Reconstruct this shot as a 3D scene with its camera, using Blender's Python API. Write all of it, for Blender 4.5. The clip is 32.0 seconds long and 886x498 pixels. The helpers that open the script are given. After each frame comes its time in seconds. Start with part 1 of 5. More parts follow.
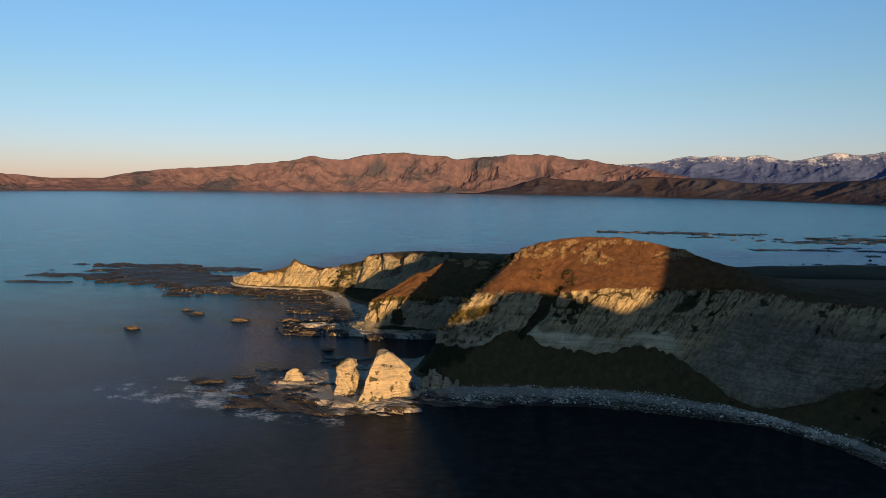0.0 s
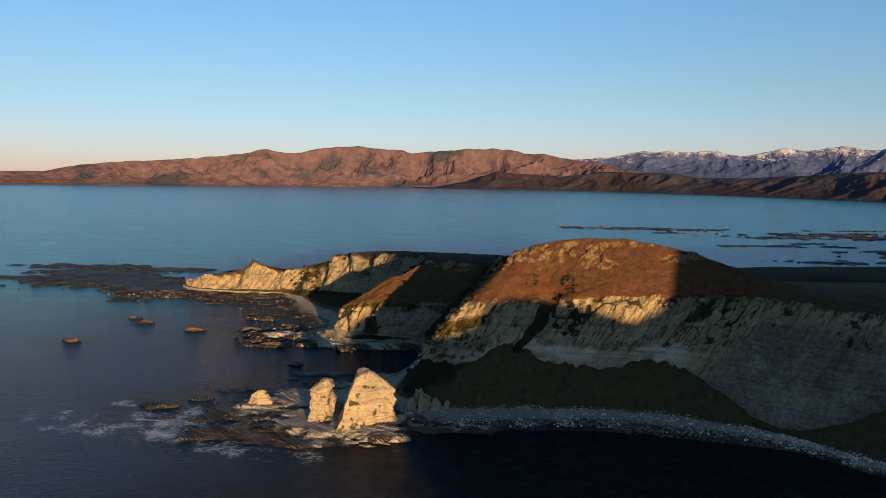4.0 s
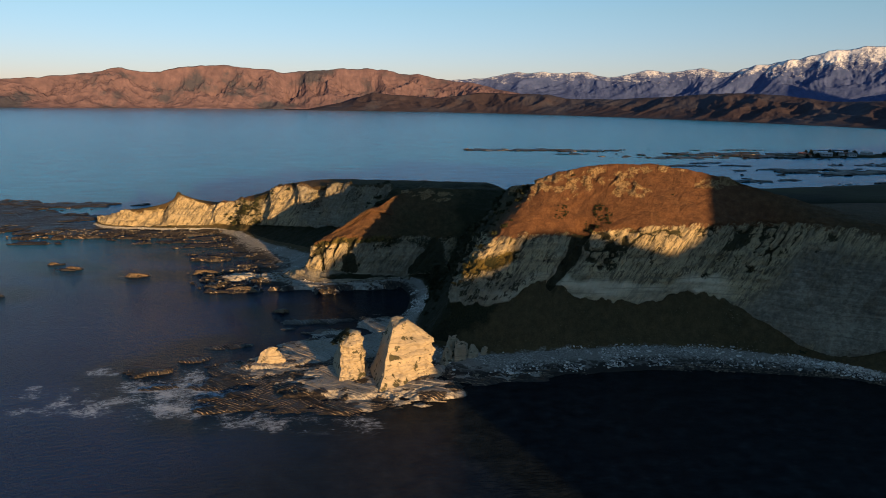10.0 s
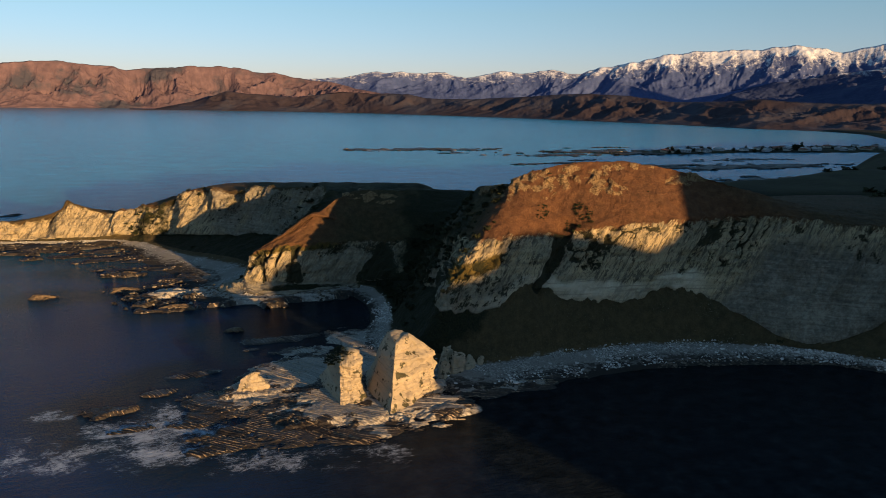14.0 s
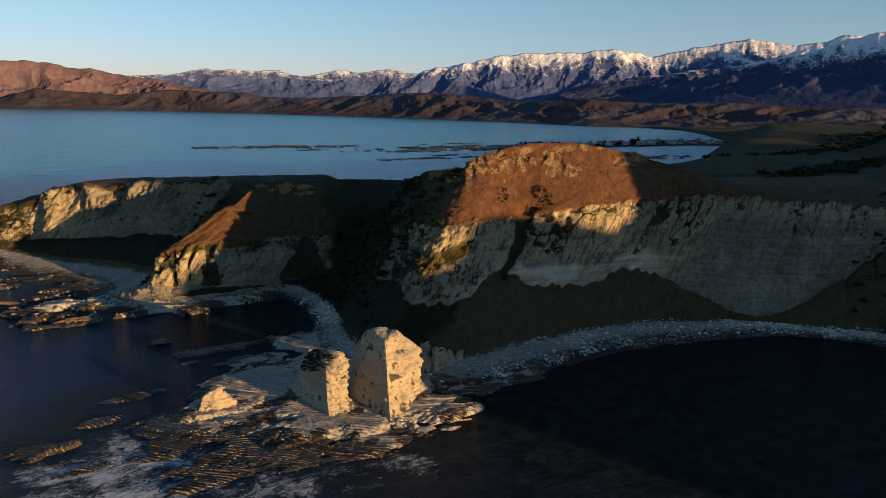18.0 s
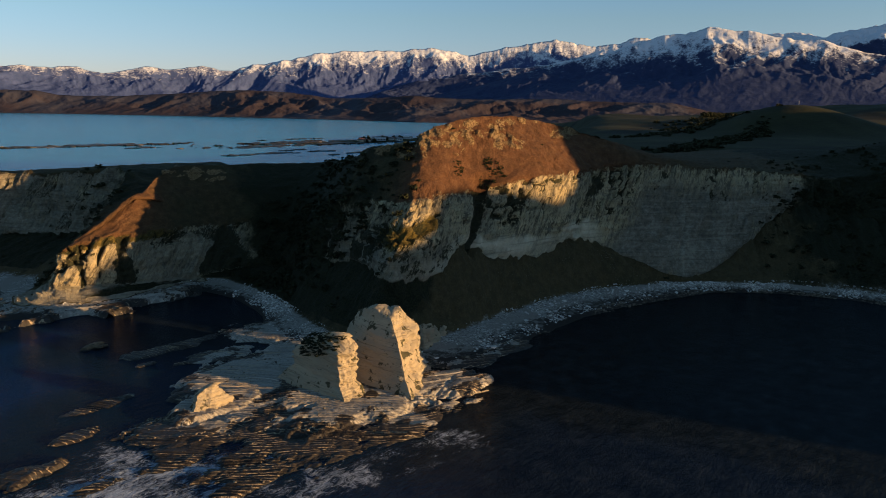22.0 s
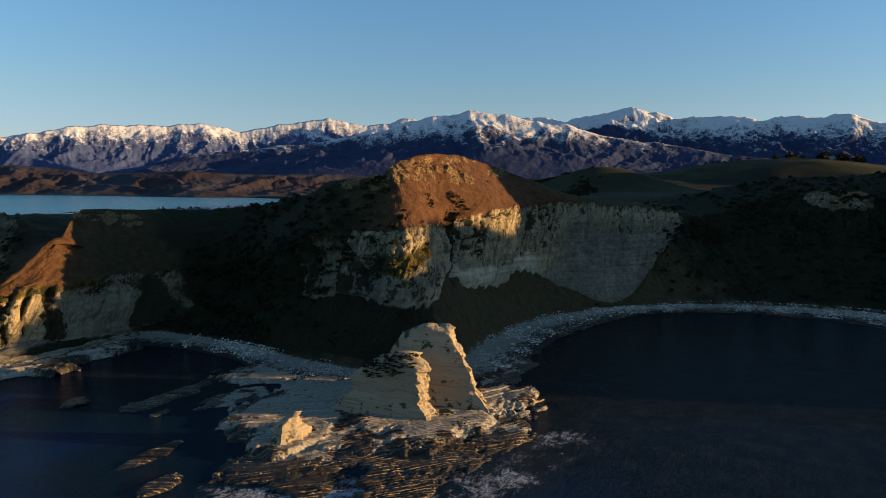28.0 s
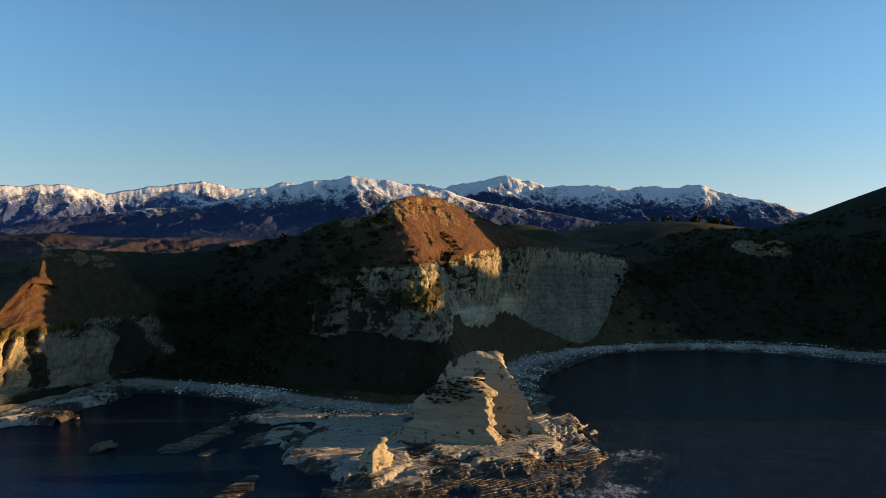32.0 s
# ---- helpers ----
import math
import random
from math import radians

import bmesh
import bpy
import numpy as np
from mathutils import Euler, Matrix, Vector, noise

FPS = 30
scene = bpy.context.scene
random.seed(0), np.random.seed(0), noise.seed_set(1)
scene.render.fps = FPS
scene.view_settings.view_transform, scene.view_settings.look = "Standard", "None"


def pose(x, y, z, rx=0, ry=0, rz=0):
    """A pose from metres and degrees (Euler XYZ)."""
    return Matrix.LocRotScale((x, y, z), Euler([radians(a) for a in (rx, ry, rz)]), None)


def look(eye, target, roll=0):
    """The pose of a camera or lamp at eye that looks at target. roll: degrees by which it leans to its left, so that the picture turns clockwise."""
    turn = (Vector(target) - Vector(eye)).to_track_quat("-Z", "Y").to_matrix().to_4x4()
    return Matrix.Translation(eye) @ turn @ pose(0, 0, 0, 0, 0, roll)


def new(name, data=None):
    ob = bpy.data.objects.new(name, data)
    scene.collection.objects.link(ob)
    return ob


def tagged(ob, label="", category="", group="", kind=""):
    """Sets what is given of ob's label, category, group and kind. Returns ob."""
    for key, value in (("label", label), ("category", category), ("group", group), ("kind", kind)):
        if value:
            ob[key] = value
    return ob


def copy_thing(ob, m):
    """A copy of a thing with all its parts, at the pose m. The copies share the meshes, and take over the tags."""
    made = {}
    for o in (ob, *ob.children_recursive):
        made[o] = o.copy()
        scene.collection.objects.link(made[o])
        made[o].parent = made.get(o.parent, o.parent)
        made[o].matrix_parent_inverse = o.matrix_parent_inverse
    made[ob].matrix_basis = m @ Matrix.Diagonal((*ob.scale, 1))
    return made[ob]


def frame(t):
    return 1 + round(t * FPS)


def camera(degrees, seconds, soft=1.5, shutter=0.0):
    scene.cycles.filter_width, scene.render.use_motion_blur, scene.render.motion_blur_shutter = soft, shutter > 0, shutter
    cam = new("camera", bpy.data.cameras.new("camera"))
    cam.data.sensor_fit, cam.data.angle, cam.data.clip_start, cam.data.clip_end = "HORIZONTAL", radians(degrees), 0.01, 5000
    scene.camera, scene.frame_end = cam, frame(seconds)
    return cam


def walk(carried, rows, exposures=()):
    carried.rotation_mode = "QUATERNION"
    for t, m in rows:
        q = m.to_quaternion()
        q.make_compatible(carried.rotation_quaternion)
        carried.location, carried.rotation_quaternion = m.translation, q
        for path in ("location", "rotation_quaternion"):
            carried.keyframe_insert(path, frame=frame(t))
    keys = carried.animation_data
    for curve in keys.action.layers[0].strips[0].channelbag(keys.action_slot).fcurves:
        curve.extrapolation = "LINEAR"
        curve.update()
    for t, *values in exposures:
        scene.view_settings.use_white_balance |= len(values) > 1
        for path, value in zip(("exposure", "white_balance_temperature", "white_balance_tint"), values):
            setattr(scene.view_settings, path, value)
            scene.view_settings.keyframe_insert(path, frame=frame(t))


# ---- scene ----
cam = camera(62.69, 32.0, soft=0.5)
PATH = [
    (0, 16.47, -35.52, 79.96, 84.60, -0.54, 4.03),
    (0.5, 15.80, -31.52, 79.90, 84.60, -0.65, 3.57),
    (1, 15.00, -27.44, 79.85, 84.61, -0.72, 2.95),
    (1.5, 13.93, -23.25, 79.92, 84.65, -0.78, 2.70),
    (2, 12.56, -18.99, 80.07, 84.75, -0.81, 2.34),
    (2.5, 10.95, -14.70, 80.21, 84.76, -0.72, 1.88),
    (4.5, -0.32, -1.05, 80.21, 83.76, -0.70, -0.29),
    (5, -3.87, 1.84, 80.29, 83.24, -0.71, -1.16),
    (5.5, -7.57, 4.71, 80.36, 82.66, -0.72, -1.88),
    (6, -11.49, 7.51, 80.34, 82.10, -0.71, -2.48),
    (6.5, -15.54, 10.20, 80.26, 81.53, -0.68, -3.12),
    (7, -19.73, 12.76, 80.09, 80.98, -0.67, -4.05),
    (7.5, -24.05, 15.24, 79.91, 80.42, -0.64, -4.99),
    (8, -28.43, 17.67, 79.68, 79.87, -0.60, -5.83),
    (8.5, -32.81, 20.09, 79.52, 79.32, -0.62, -6.65),
    (9, -37.24, 22.58, 79.35, 78.77, -0.61, -7.60),
    (9.5, -41.68, 25.11, 79.22, 78.30, -0.64, -8.65),
    (10, -46.13, 27.73, 79.16, 78.24, -0.66, -9.85),
    (10.5, -50.57, 30.47, 79.12, 78.24, -0.66, -11.16),
    (11, -54.97, 33.28, 79.02, 78.24, -0.68, -12.46),
    (11.5, -59.33, 36.15, 78.87, 78.24, -0.69, -13.53),
    (12, -63.67, 39.01, 78.70, 78.25, -0.70, -14.93),
    (12.5, -67.96, 41.91, 78.46, 78.28, -0.71, -16.80),
    (13, -72.15, 44.96, 78.19, 78.30, -0.73, -18.17),
    (13.5, -76.19, 48.17, 77.88, 78.32, -0.80, -19.53),
    (14, -80.07, 51.49, 77.52, 78.37, -0.85, -21.14),
    (14.5, -83.91, 54.92, 77.10, 78.42, -0.89, -22.77),
    (16.5, -97.12, 70.18, 73.18, 78.54, -1.00, -28.69),
    (17, -100.01, 74.25, 72.16, 78.56, -1.02, -30.34),
    (17.5, -102.82, 78.40, 71.10, 78.60, -1.05, -32.12),
    (18, -105.57, 82.62, 70.08, 78.60, -1.05, -33.99),
    (18.5, -108.41, 86.79, 69.09, 78.65, -1.03, -36.15),
    (19, -111.51, 90.84, 68.14, 78.70, -0.97, -38.72),
    (19.5, -114.85, 94.83, 67.13, 78.75, -0.93, -41.08),
    (20, -118.26, 98.68, 65.97, 78.78, -0.87, -42.82),
    (20.5, -121.71, 102.40, 64.75, 78.80, -0.83, -44.25),
    (21, -125.25, 106.07, 63.53, 78.81, -0.78, -45.55),
    (21.5, -128.77, 109.78, 62.37, 78.79, -0.78, -46.85),
    (22, -132.24, 113.52, 61.24, 78.76, -0.74, -48.16),
    (22.5, -135.64, 117.32, 60.09, 78.72, -0.74, -49.46),
    (23, -138.99, 121.21, 58.89, 78.71, -0.71, -50.84),
    (23.5, -142.26, 125.14, 57.69, 78.81, -0.71, -52.39),
    (24, -145.41, 129.17, 56.52, 79.26, -0.69, -53.73),
    (24.5, -148.47, 133.27, 55.28, 79.94, -0.68, -54.82),
    (26.5, -159.81, 149.83, 50.72, 82.74, -0.70, -61.39),
    (27, -162.29, 154.13, 49.47, 83.49, -0.61, -63.02),
    (27.5, -164.65, 158.48, 48.28, 84.25, -0.61, -64.64),
    (28, -166.89, 162.89, 47.14, 85.01, -0.58, -66.24),
    (28.5, -169.03, 167.33, 46.03, 85.74, -0.58, -67.85),
    (29, -171.04, 171.75, 44.91, 86.47, -0.59, -69.42),
    (29.5, -172.92, 176.19, 43.78, 87.18, -0.60, -70.81),
    (30, -174.64, 180.58, 42.69, 87.84, -0.62, -72.15),
    (30.5, -176.23, 184.97, 41.64, 88.48, -0.61, -73.32),
    (31, -177.73, 189.28, 40.60, 89.09, -0.63, -74.31),
    (31.5, -179.15, 193.65, 39.57, 89.70, -0.61, -75.26),
    (32, -180.52, 198.10, 38.53, 90.29, -0.61, -76.12),
]
EXPOSURES = [(0, 0.60, 6500, 20), (8, 0.68, 6500, 20), (18, 0.74, 6500, 20), (23, 0.70, 6500, 19), (26, 0.73, 6500, 18), (32, 0.92, 6500, 16)]
walk(cam, [(t, pose(x, y, z, rx, ry, rz)) for t, x, y, z, rx, ry, rz in PATH], EXPOSURES)

# ---- world, sun, exposure ----
SUN_EL, SUN_AZ = 6.0, 161.0          # degrees; azimuth clockwise from +y
world = bpy.data.worlds.new("sky")
scene.world = world
world.use_nodes = True
wn = world.node_tree
sky = wn.nodes.new("ShaderNodeTexSky")
sky.sky_type = "NISHITA"
sky.sun_disc = False
sky.sun_elevation = radians(SUN_EL)
sky.sun_rotation = radians(SUN_AZ)
sky.air_density, sky.dust_density, sky.ozone_density = 0.92, 0.1, 4.0
wn.nodes["Background"].inputs[1].default_value = 0.165
warm = wn.nodes.new("ShaderNodeMix")
warm.data_type, warm.blend_type = "RGBA", "MULTIPLY"
warm.inputs[0].default_value = 1.0
warm.inputs[7].default_value = (1.22, 1.02, 0.87, 1)
wn.links.new(sky.outputs[0], warm.inputs[6])
# dusty pink belt that fades upwards from the horizon
way = wn.nodes.new("ShaderNodeTexCoord")
height = wn.nodes.new("ShaderNodeSeparateXYZ")
wn.links.new(way.outputs["Generated"], height.inputs[0])
belt = wn.nodes.new("ShaderNodeValToRGB")
wn.links.new(height.outputs[2], belt.inputs[0])
while len(belt.color_ramp.elements) < 5:
    belt.color_ramp.elements.new(0.5)
for e, (p_, c_) in zip(belt.color_ramp.elements, ((0.0, (0.76, 0.73, 1.0)), (0.05, (0.86, 0.78, 0.92)), (0.11, (0.93, 0.84, 0.80)), (0.26, (0.93, 1.0, 0.98)), (0.48, (1.04, 0.97, 0.76)))):
    e.position, e.color = p_, (*c_, 1)
tint = wn.nodes.new("ShaderNodeMix")
tint.data_type, tint.blend_type = "RGBA", "MULTIPLY"
tint.inputs[0].default_value = 1.0
wn.links.new(warm.outputs[2], tint.inputs[6])
wn.links.new(belt.outputs[0], tint.inputs[7])
wn.links.new(tint.outputs[2], wn.nodes["Background"].inputs[0])
sun_data = bpy.data.lights.new("sun", "SUN")
sun_data.energy, sun_data.angle, sun_data.color = 6.0, radians(0.5), (1.0, 0.64, 0.26)
sun = new("sun", sun_data)
_to = Vector((math.sin(radians(SUN_AZ)) * math.cos(radians(SUN_EL)), math.cos(radians(SUN_AZ)) * math.cos(radians(SUN_EL)), math.sin(radians(SUN_EL))))
sun.matrix_world = look(_to * 300, (0, 0, 0))



# ---- noise on arrays ----
def _hash(ix, iy, iz, seed):
    n = (ix.astype(np.int64) * 374761393 + iy.astype(np.int64) * 668265263 + iz.astype(np.int64) * 2147483647 + seed * 1274126177) & 0xFFFFFFFF
    n = ((n ^ (n >> 13)) * 1274126177) & 0xFFFFFFFF
    n = ((n ^ (n >> 16)) * 2246822519) & 0xFFFFFFFF
    return ((n ^ (n >> 15)) & 0xFFFFFF) / float(0xFFFFFF)


def vnoise(x, y, z=0.0, seed=0):
    """Smooth value noise, -1 to 1."""
    x, y, z = np.broadcast_arrays(np.asarray(x, float), np.asarray(y, float), np.asarray(z, float))
    fx, fy, fz = np.floor(x), np.floor(y), np.floor(z)
    u, v, w = x - fx, y - fy, z - fz
    u, v, w = (a * a * a * (a * (a * 6 - 15) + 10) for a in (u, v, w))
    out = 0.0
    for i in (0, 1):
        for j in (0, 1):
            for k in (0, 1):
                h = _hash(fx + i, fy + j, fz + k, seed)
                out = out + h * (u if i else 1 - u) * (v if j else 1 - v) * (w if k else 1 - w)
    return out * 2 - 1


def fbm(x, y, z=0.0, octaves=5, gain=0.5, seed=0):
    out, amp, f = 0.0, 1.0, 1.0
    for o in range(octaves):
        out = out + amp * vnoise(np.asarray(x) * f + 13.7 * o, np.asarray(y) * f - 7.1 * o, np.asarray(z) * f, seed + o)
        amp, f = amp * gain, f * 2.03
    return out


def ridged(x, y, z=0.0, octaves=5, gain=0.5, seed=0):
    out, amp, f, tot = 0.0, 1.0, 1.0, 0.0
    for o in range(octaves):
        out = out + amp * (1 - np.abs(vnoise(np.asarray(x) * f + 3.3 * o, np.asarray(y) * f + 9.2 * o, np.asarray(z) * f, seed + o)) * 1.7)
        tot, amp, f = tot + amp, amp * gain, f * 2.1
    return out / tot


def smooth(a, lo, hi):
    t = np.clip((np.asarray(a, float) - lo) / (hi - lo), 0, 1)
    return t * t * (3 - 2 * t)


# ---- mesh helpers ----
def grid_mesh(name, P, attrs=None, smoothed=True, keep=None):
    """A mesh from a grid of points (rows, columns, 3); keep: which quads."""
    r, c = P.shape[:2]
    idx = np.arange(r * c).reshape(r, c)
    q = np.stack([idx[:-1, :-1], idx[:-1, 1:], idx[1:, 1:], idx[1:, :-1]], -1).reshape(-1, 4)
    if keep is not None:
        q = q[keep.ravel()]
    me = bpy.data.meshes.new(name)
    me.vertices.add(r * c)
    me.vertices.foreach_set("co", P.reshape(-1).astype(np.float32))
    me.loops.add(q.size)
    me.loops.foreach_set("vertex_index", q.ravel().astype(np.int32))
    me.polygons.add(len(q))
    me.polygons.foreach_set("loop_start", np.arange(0, q.size, 4, dtype=np.int32))
    if smoothed:
        me.polygons.foreach_set("use_smooth", np.ones(len(q), bool))
    for key, val in (attrs or {}).items():
        a = me.attributes.new(key, "FLOAT", "POINT")
        a.data.foreach_set("value", np.broadcast_to(val, (r, c)).ravel().astype(np.float32))
    me.update()
    me.validate()
    return me


def obj(name, me, mat, parent=None, **tags):
    ob = new(name, me)
    if mat:
        me.materials.clear()
        me.materials.append(mat)
    if parent:
        ob.parent = parent
    return tagged(ob, **tags) if tags else ob


# ---- materials ----
class Graph:
    def __init__(self, name):
        self.mat = bpy.data.materials.new(name)
        self.mat.use_nodes = True
        self.t = self.mat.node_tree
        self.bsdf = self.t.nodes["Principled BSDF"]
        self.pos = self.t.nodes.new("ShaderNodeNewGeometry").outputs["Position"]

    def node(self, kind, **props):
        n = self.t.nodes.new(kind)
        if "operation" in props:
            n.operation = props["operation"]
        if "use_clamp" in props:
            n.use_clamp = props["use_clamp"]
        if "feature" in props:
            n.feature = props["feature"]
        if "interpolation_type" in props:
            n.interpolation_type = props["interpolation_type"]
        if "data_type" in props:
            n.data_type = props["data_type"]
        if "attribute_name" in props:
            n.attribute_name = props["attribute_name"]
        if "noise_dimensions" in props:
            n.noise_dimensions = props["noise_dimensions"]
        return n

    def put(self, sock, v):
        if hasattr(v, "links"):
            self.t.links.new(v, sock)
        elif isinstance(v, (tuple, list)) and len(v) == 3 and sock.type == "RGBA":
            sock.default_value = (*v, 1)
        else:
            sock.default_value = v

    def m(self, op, a, b=0.0, clamp=False):
        n = self.node("ShaderNodeMath", operation=op, use_clamp=clamp)
        self.put(n.inputs[0], a), self.put(n.inputs[1], b)
        return n.outputs[0]

    def scale(self, vec):
        n = self.node("ShaderNodeVectorMath", operation="MULTIPLY")
        self.put(n.inputs[0], self.pos)
        n.inputs[1].default_value = vec
        return n.outputs[0]

    def noise(self, scale, detail=5, rough=0.55, vec=None, warp=0.0):
        n = self.node("ShaderNodeTexNoise")
        self.put(n.inputs["Vector"], vec or self.pos)
        n.inputs["Scale"].default_value, n.inputs["Detail"].default_value, n.inputs["Roughness"].default_value, n.inputs["Distortion"].default_value = scale, detail, rough, warp
        return n.outputs["Fac"]

    def voronoi(self, scale, vec=None, feature="F1", out="Distance"):
        n = self.node("ShaderNodeTexVoronoi", feature=feature)
        self.put(n.inputs["Vector"], vec or self.pos)
        n.inputs["Scale"].default_value = scale
        return n.outputs[out]

    def ramp(self, fac, stops):
        n = self.node("ShaderNodeValToRGB")
        self.put(n.inputs[0], fac)
        while len(n.color_ramp.elements) < len(stops):
            n.color_ramp.elements.new(0.5)
        for e, (p, c) in zip(n.color_ramp.elements, stops):
            e.position, e.color = p, (*(c if isinstance(c, tuple) else (c, c, c)), 1)
        return n.outputs[0]

    def step(self, v, lo, hi):
        n = self.node("ShaderNodeMapRange", interpolation_type="SMOOTHSTEP")
        self.put(n.inputs[0], v)
        n.inputs[1].default_value, n.inputs[2].default_value = lo, hi
        return n.outputs[0]

    def mix(self, fac, a, b):
        n = self.node("ShaderNodeMix", data_type="RGBA")
        self.put(n.inputs[0], fac), self.put(n.inputs[6], a), self.put(n.inputs[7], b)
        return n.outputs[2]

    def attr(self, name):
        return self.node("ShaderNodeAttribute", attribute_name=name).outputs["Fac"]

    def up(self):
        s = self.node("ShaderNodeSeparateXYZ")
        self.t.links.new(self.t.nodes["Geometry"].outputs["Normal"], s.inputs[0])
        return s.outputs[2]

    def xyz(self):
        s = self.node("ShaderNodeSeparateXYZ")
        self.t.links.new(self.pos, s.inputs[0])
        return s.outputs

    def lean(self, kx, ky, kz, k=1.0):
        """Coordinates that lean with the joints of the cliff, stretched upwards."""
        x, y, z = self.xyz()
        n = self.node("ShaderNodeCombineXYZ")
        self.put(n.inputs[0], self.m("MULTIPLY", self.m("ADD", x, self.m("MULTIPLY", z, kx)), k))
        self.put(n.inputs[1], self.m("MULTIPLY", self.m("ADD", y, self.m("MULTIPLY", z, ky)), k))
        self.put(n.inputs[2], self.m("MULTIPLY", z, kz * k))
        return n.outputs[0]

    def bump(self, height, strength, dist=1.0, normal=None):
        n = self.node("ShaderNodeBump")
        n.inputs["Strength"].default_value, n.inputs["Distance"].default_value = strength, dist
        self.put(n.inputs["Height"], height)
        if normal:
            self.put(n.inputs["Normal"], normal)
        return n.outputs[0]

    def done(self, colour, rough=0.9, normal=None, spec=0.3):
        self.put(self.bsdf.inputs["Base Color"], colour)
        self.put(self.bsdf.inputs["Roughness"], rough)
        self.put(self.bsdf.inputs["Specular IOR Level"], spec)
        if normal:
            self.put(self.bsdf.inputs["Normal"], normal)
        return self.mat


def rock_colour(g):
    """Pale limestone: bedding, stains and cracks."""
    z = g.scale((0.05, 0.05, 0.55))
    bed = g.noise(1.0, 5, 0.6, z, 0.4)
    big = g.noise(0.07, 4)
    fine = g.noise(1.3, 6, 0.65)
    c = g.ramp(bed, [(0.3, (0.35, 0.278, 0.162)), (0.5, (0.435, 0.347, 0.205)), (0.7, (0.53, 0.43, 0.26))])
    c = g.mix(g.m("MULTIPLY", g.step(big, 0.5, 0.72), 0.8), c, (0.29, 0.25, 0.17))
    c = g.mix(g.m("MULTIPLY", g.step(fine, 0.56, 0.74), 0.5), c, (0.21, 0.18, 0.13))
    return c, bed, fine


def make_coast():
    g = Graph("coastal_ground")
    zone, scrub = g.attr("zone"), g.attr("scrub")
    rock, bed, fine = rock_colour(g)
    n1, n2, n3, n4 = g.noise(0.09, 5, 0.6), g.noise(0.45, 5, 0.6), g.noise(2.2, 4, 0.6), g.noise(6.0, 3, 0.6)
    wob = g.m("ADD", g.m("MULTIPLY", g.m("SUBTRACT", n1, 0.5), 0.9), g.m("MULTIPLY", g.m("SUBTRACT", n2, 0.5), 1.0))
    zf = g.m("ADD", zone, g.m("MULTIPLY", g.m("SUBTRACT", n3, 0.5), 0.05))
    zs = g.m("ADD", zone, g.m("MULTIPLY", wob, 0.30))
    # grass and earth
    tuft = g.m("ADD", g.m("MULTIPLY", n2, 0.45), g.m("ADD", g.m("MULTIPLY", n3, 0.35), g.m("MULTIPLY", n4, 0.2)))
    dry = g.ramp(tuft, [(0.34, (0.056, 0.027, 0.014)), (0.5, (0.106, 0.049, 0.023)), (0.66, (0.18, 0.09, 0.043))])
    green = g.ramp(tuft, [(0.34, (0.022, 0.024, 0.011)), (0.5, (0.046, 0.044, 0.020)), (0.66, (0.080, 0.066, 0.032))])
    grass = g.mix(g.m("ADD", g.attr("dry"), g.m("MULTIPLY", g.m("SUBTRACT", n1, 0.5), 0.8), True), green, dry)
    bush = g.ramp(n3, [(0.35, (0.008, 0.010, 0.005)), (0.7, (0.034, 0.036, 0.014))])
    stone = g.ramp(g.voronoi(2.6, out="Color"), [(0.1, (0.11, 0.105, 0.095)), (0.6, (0.34, 0.33, 0.30)), (0.95, (0.66, 0.64, 0.58))])
    pebble = g.mix(g.step(n1, 0.42, 0.62), stone, (0.27, 0.255, 0.225))
    wrack = g.m("MULTIPLY", g.step(n2, 0.46, 0.58), g.m("MULTIPLY", g.step(zs, 1.30, 1.42), g.step(zs, 1.68, 1.52)))
    pebble = g.mix(g.m("MULTIPLY", wrack, 0.85), pebble, (0.03, 0.026, 0.02))
    earth = g.ramp(tuft, [(0.34, (0.046, 0.036, 0.017)), (0.5, (0.078, 0.059, 0.027)), (0.66, (0.125, 0.092, 0.044))])
    rubble = g.step(g.m("ADD", n3, g.m("MULTIPLY", n1, 0.4)), 0.88, 0.94)
    talus = g.mix(rubble, g.mix(g.m("MULTIPLY", g.step(n1, 0.45, 0.65), 0.35), earth, green), (0.26, 0.22, 0.165))
    c = g.mix(g.step(g.m("ADD", zone, g.m("MULTIPLY", wob, 0.8)), 1.25, 1.5), (0.035, 0.032, 0.028), pebble)
    c = g.mix(g.step(zs, 1.92, 2.04), c, talus)
    # the cliff: pale beds above, a clean white band at the foot, grey scree beside it
    lines = g.noise(1.0, 7, 0.72, g.scale((0.035, 0.035, 1.5)), 0.25)
    stain = g.noise(0.5, 6, 0.62, g.lean(-0.66, -0.1, 0.16), 0.3)
    # grey is the scree's tone, and also dims the faces that stand in shade
    grey = g.ramp(g.m("ADD", g.m("MULTIPLY", n1, 0.35), g.m("ADD", g.m("MULTIPLY", lines, 0.3), g.m("MULTIPLY", g.noise(0.8, 8, 0.7), 0.35))), [(0.40, (0.075, 0.067, 0.052)), (0.5, (0.19, 0.168, 0.128)), (0.60, (0.35, 0.315, 0.24))])
    face = g.mix(g.m("MULTIPLY", g.step(stain, 0.47, 0.66), 0.55), rock, (0.23, 0.20, 0.145))
    streak = g.noise(0.85, 8, 0.68, g.lean(-0.66, -0.1, 0.22), 0.35)
    thin = g.noise(2.6, 6, 0.65, g.lean(-0.66, -0.1, 0.16), 0.25)
    worn = g.m("SUBTRACT", 1.0, g.attr("band"))
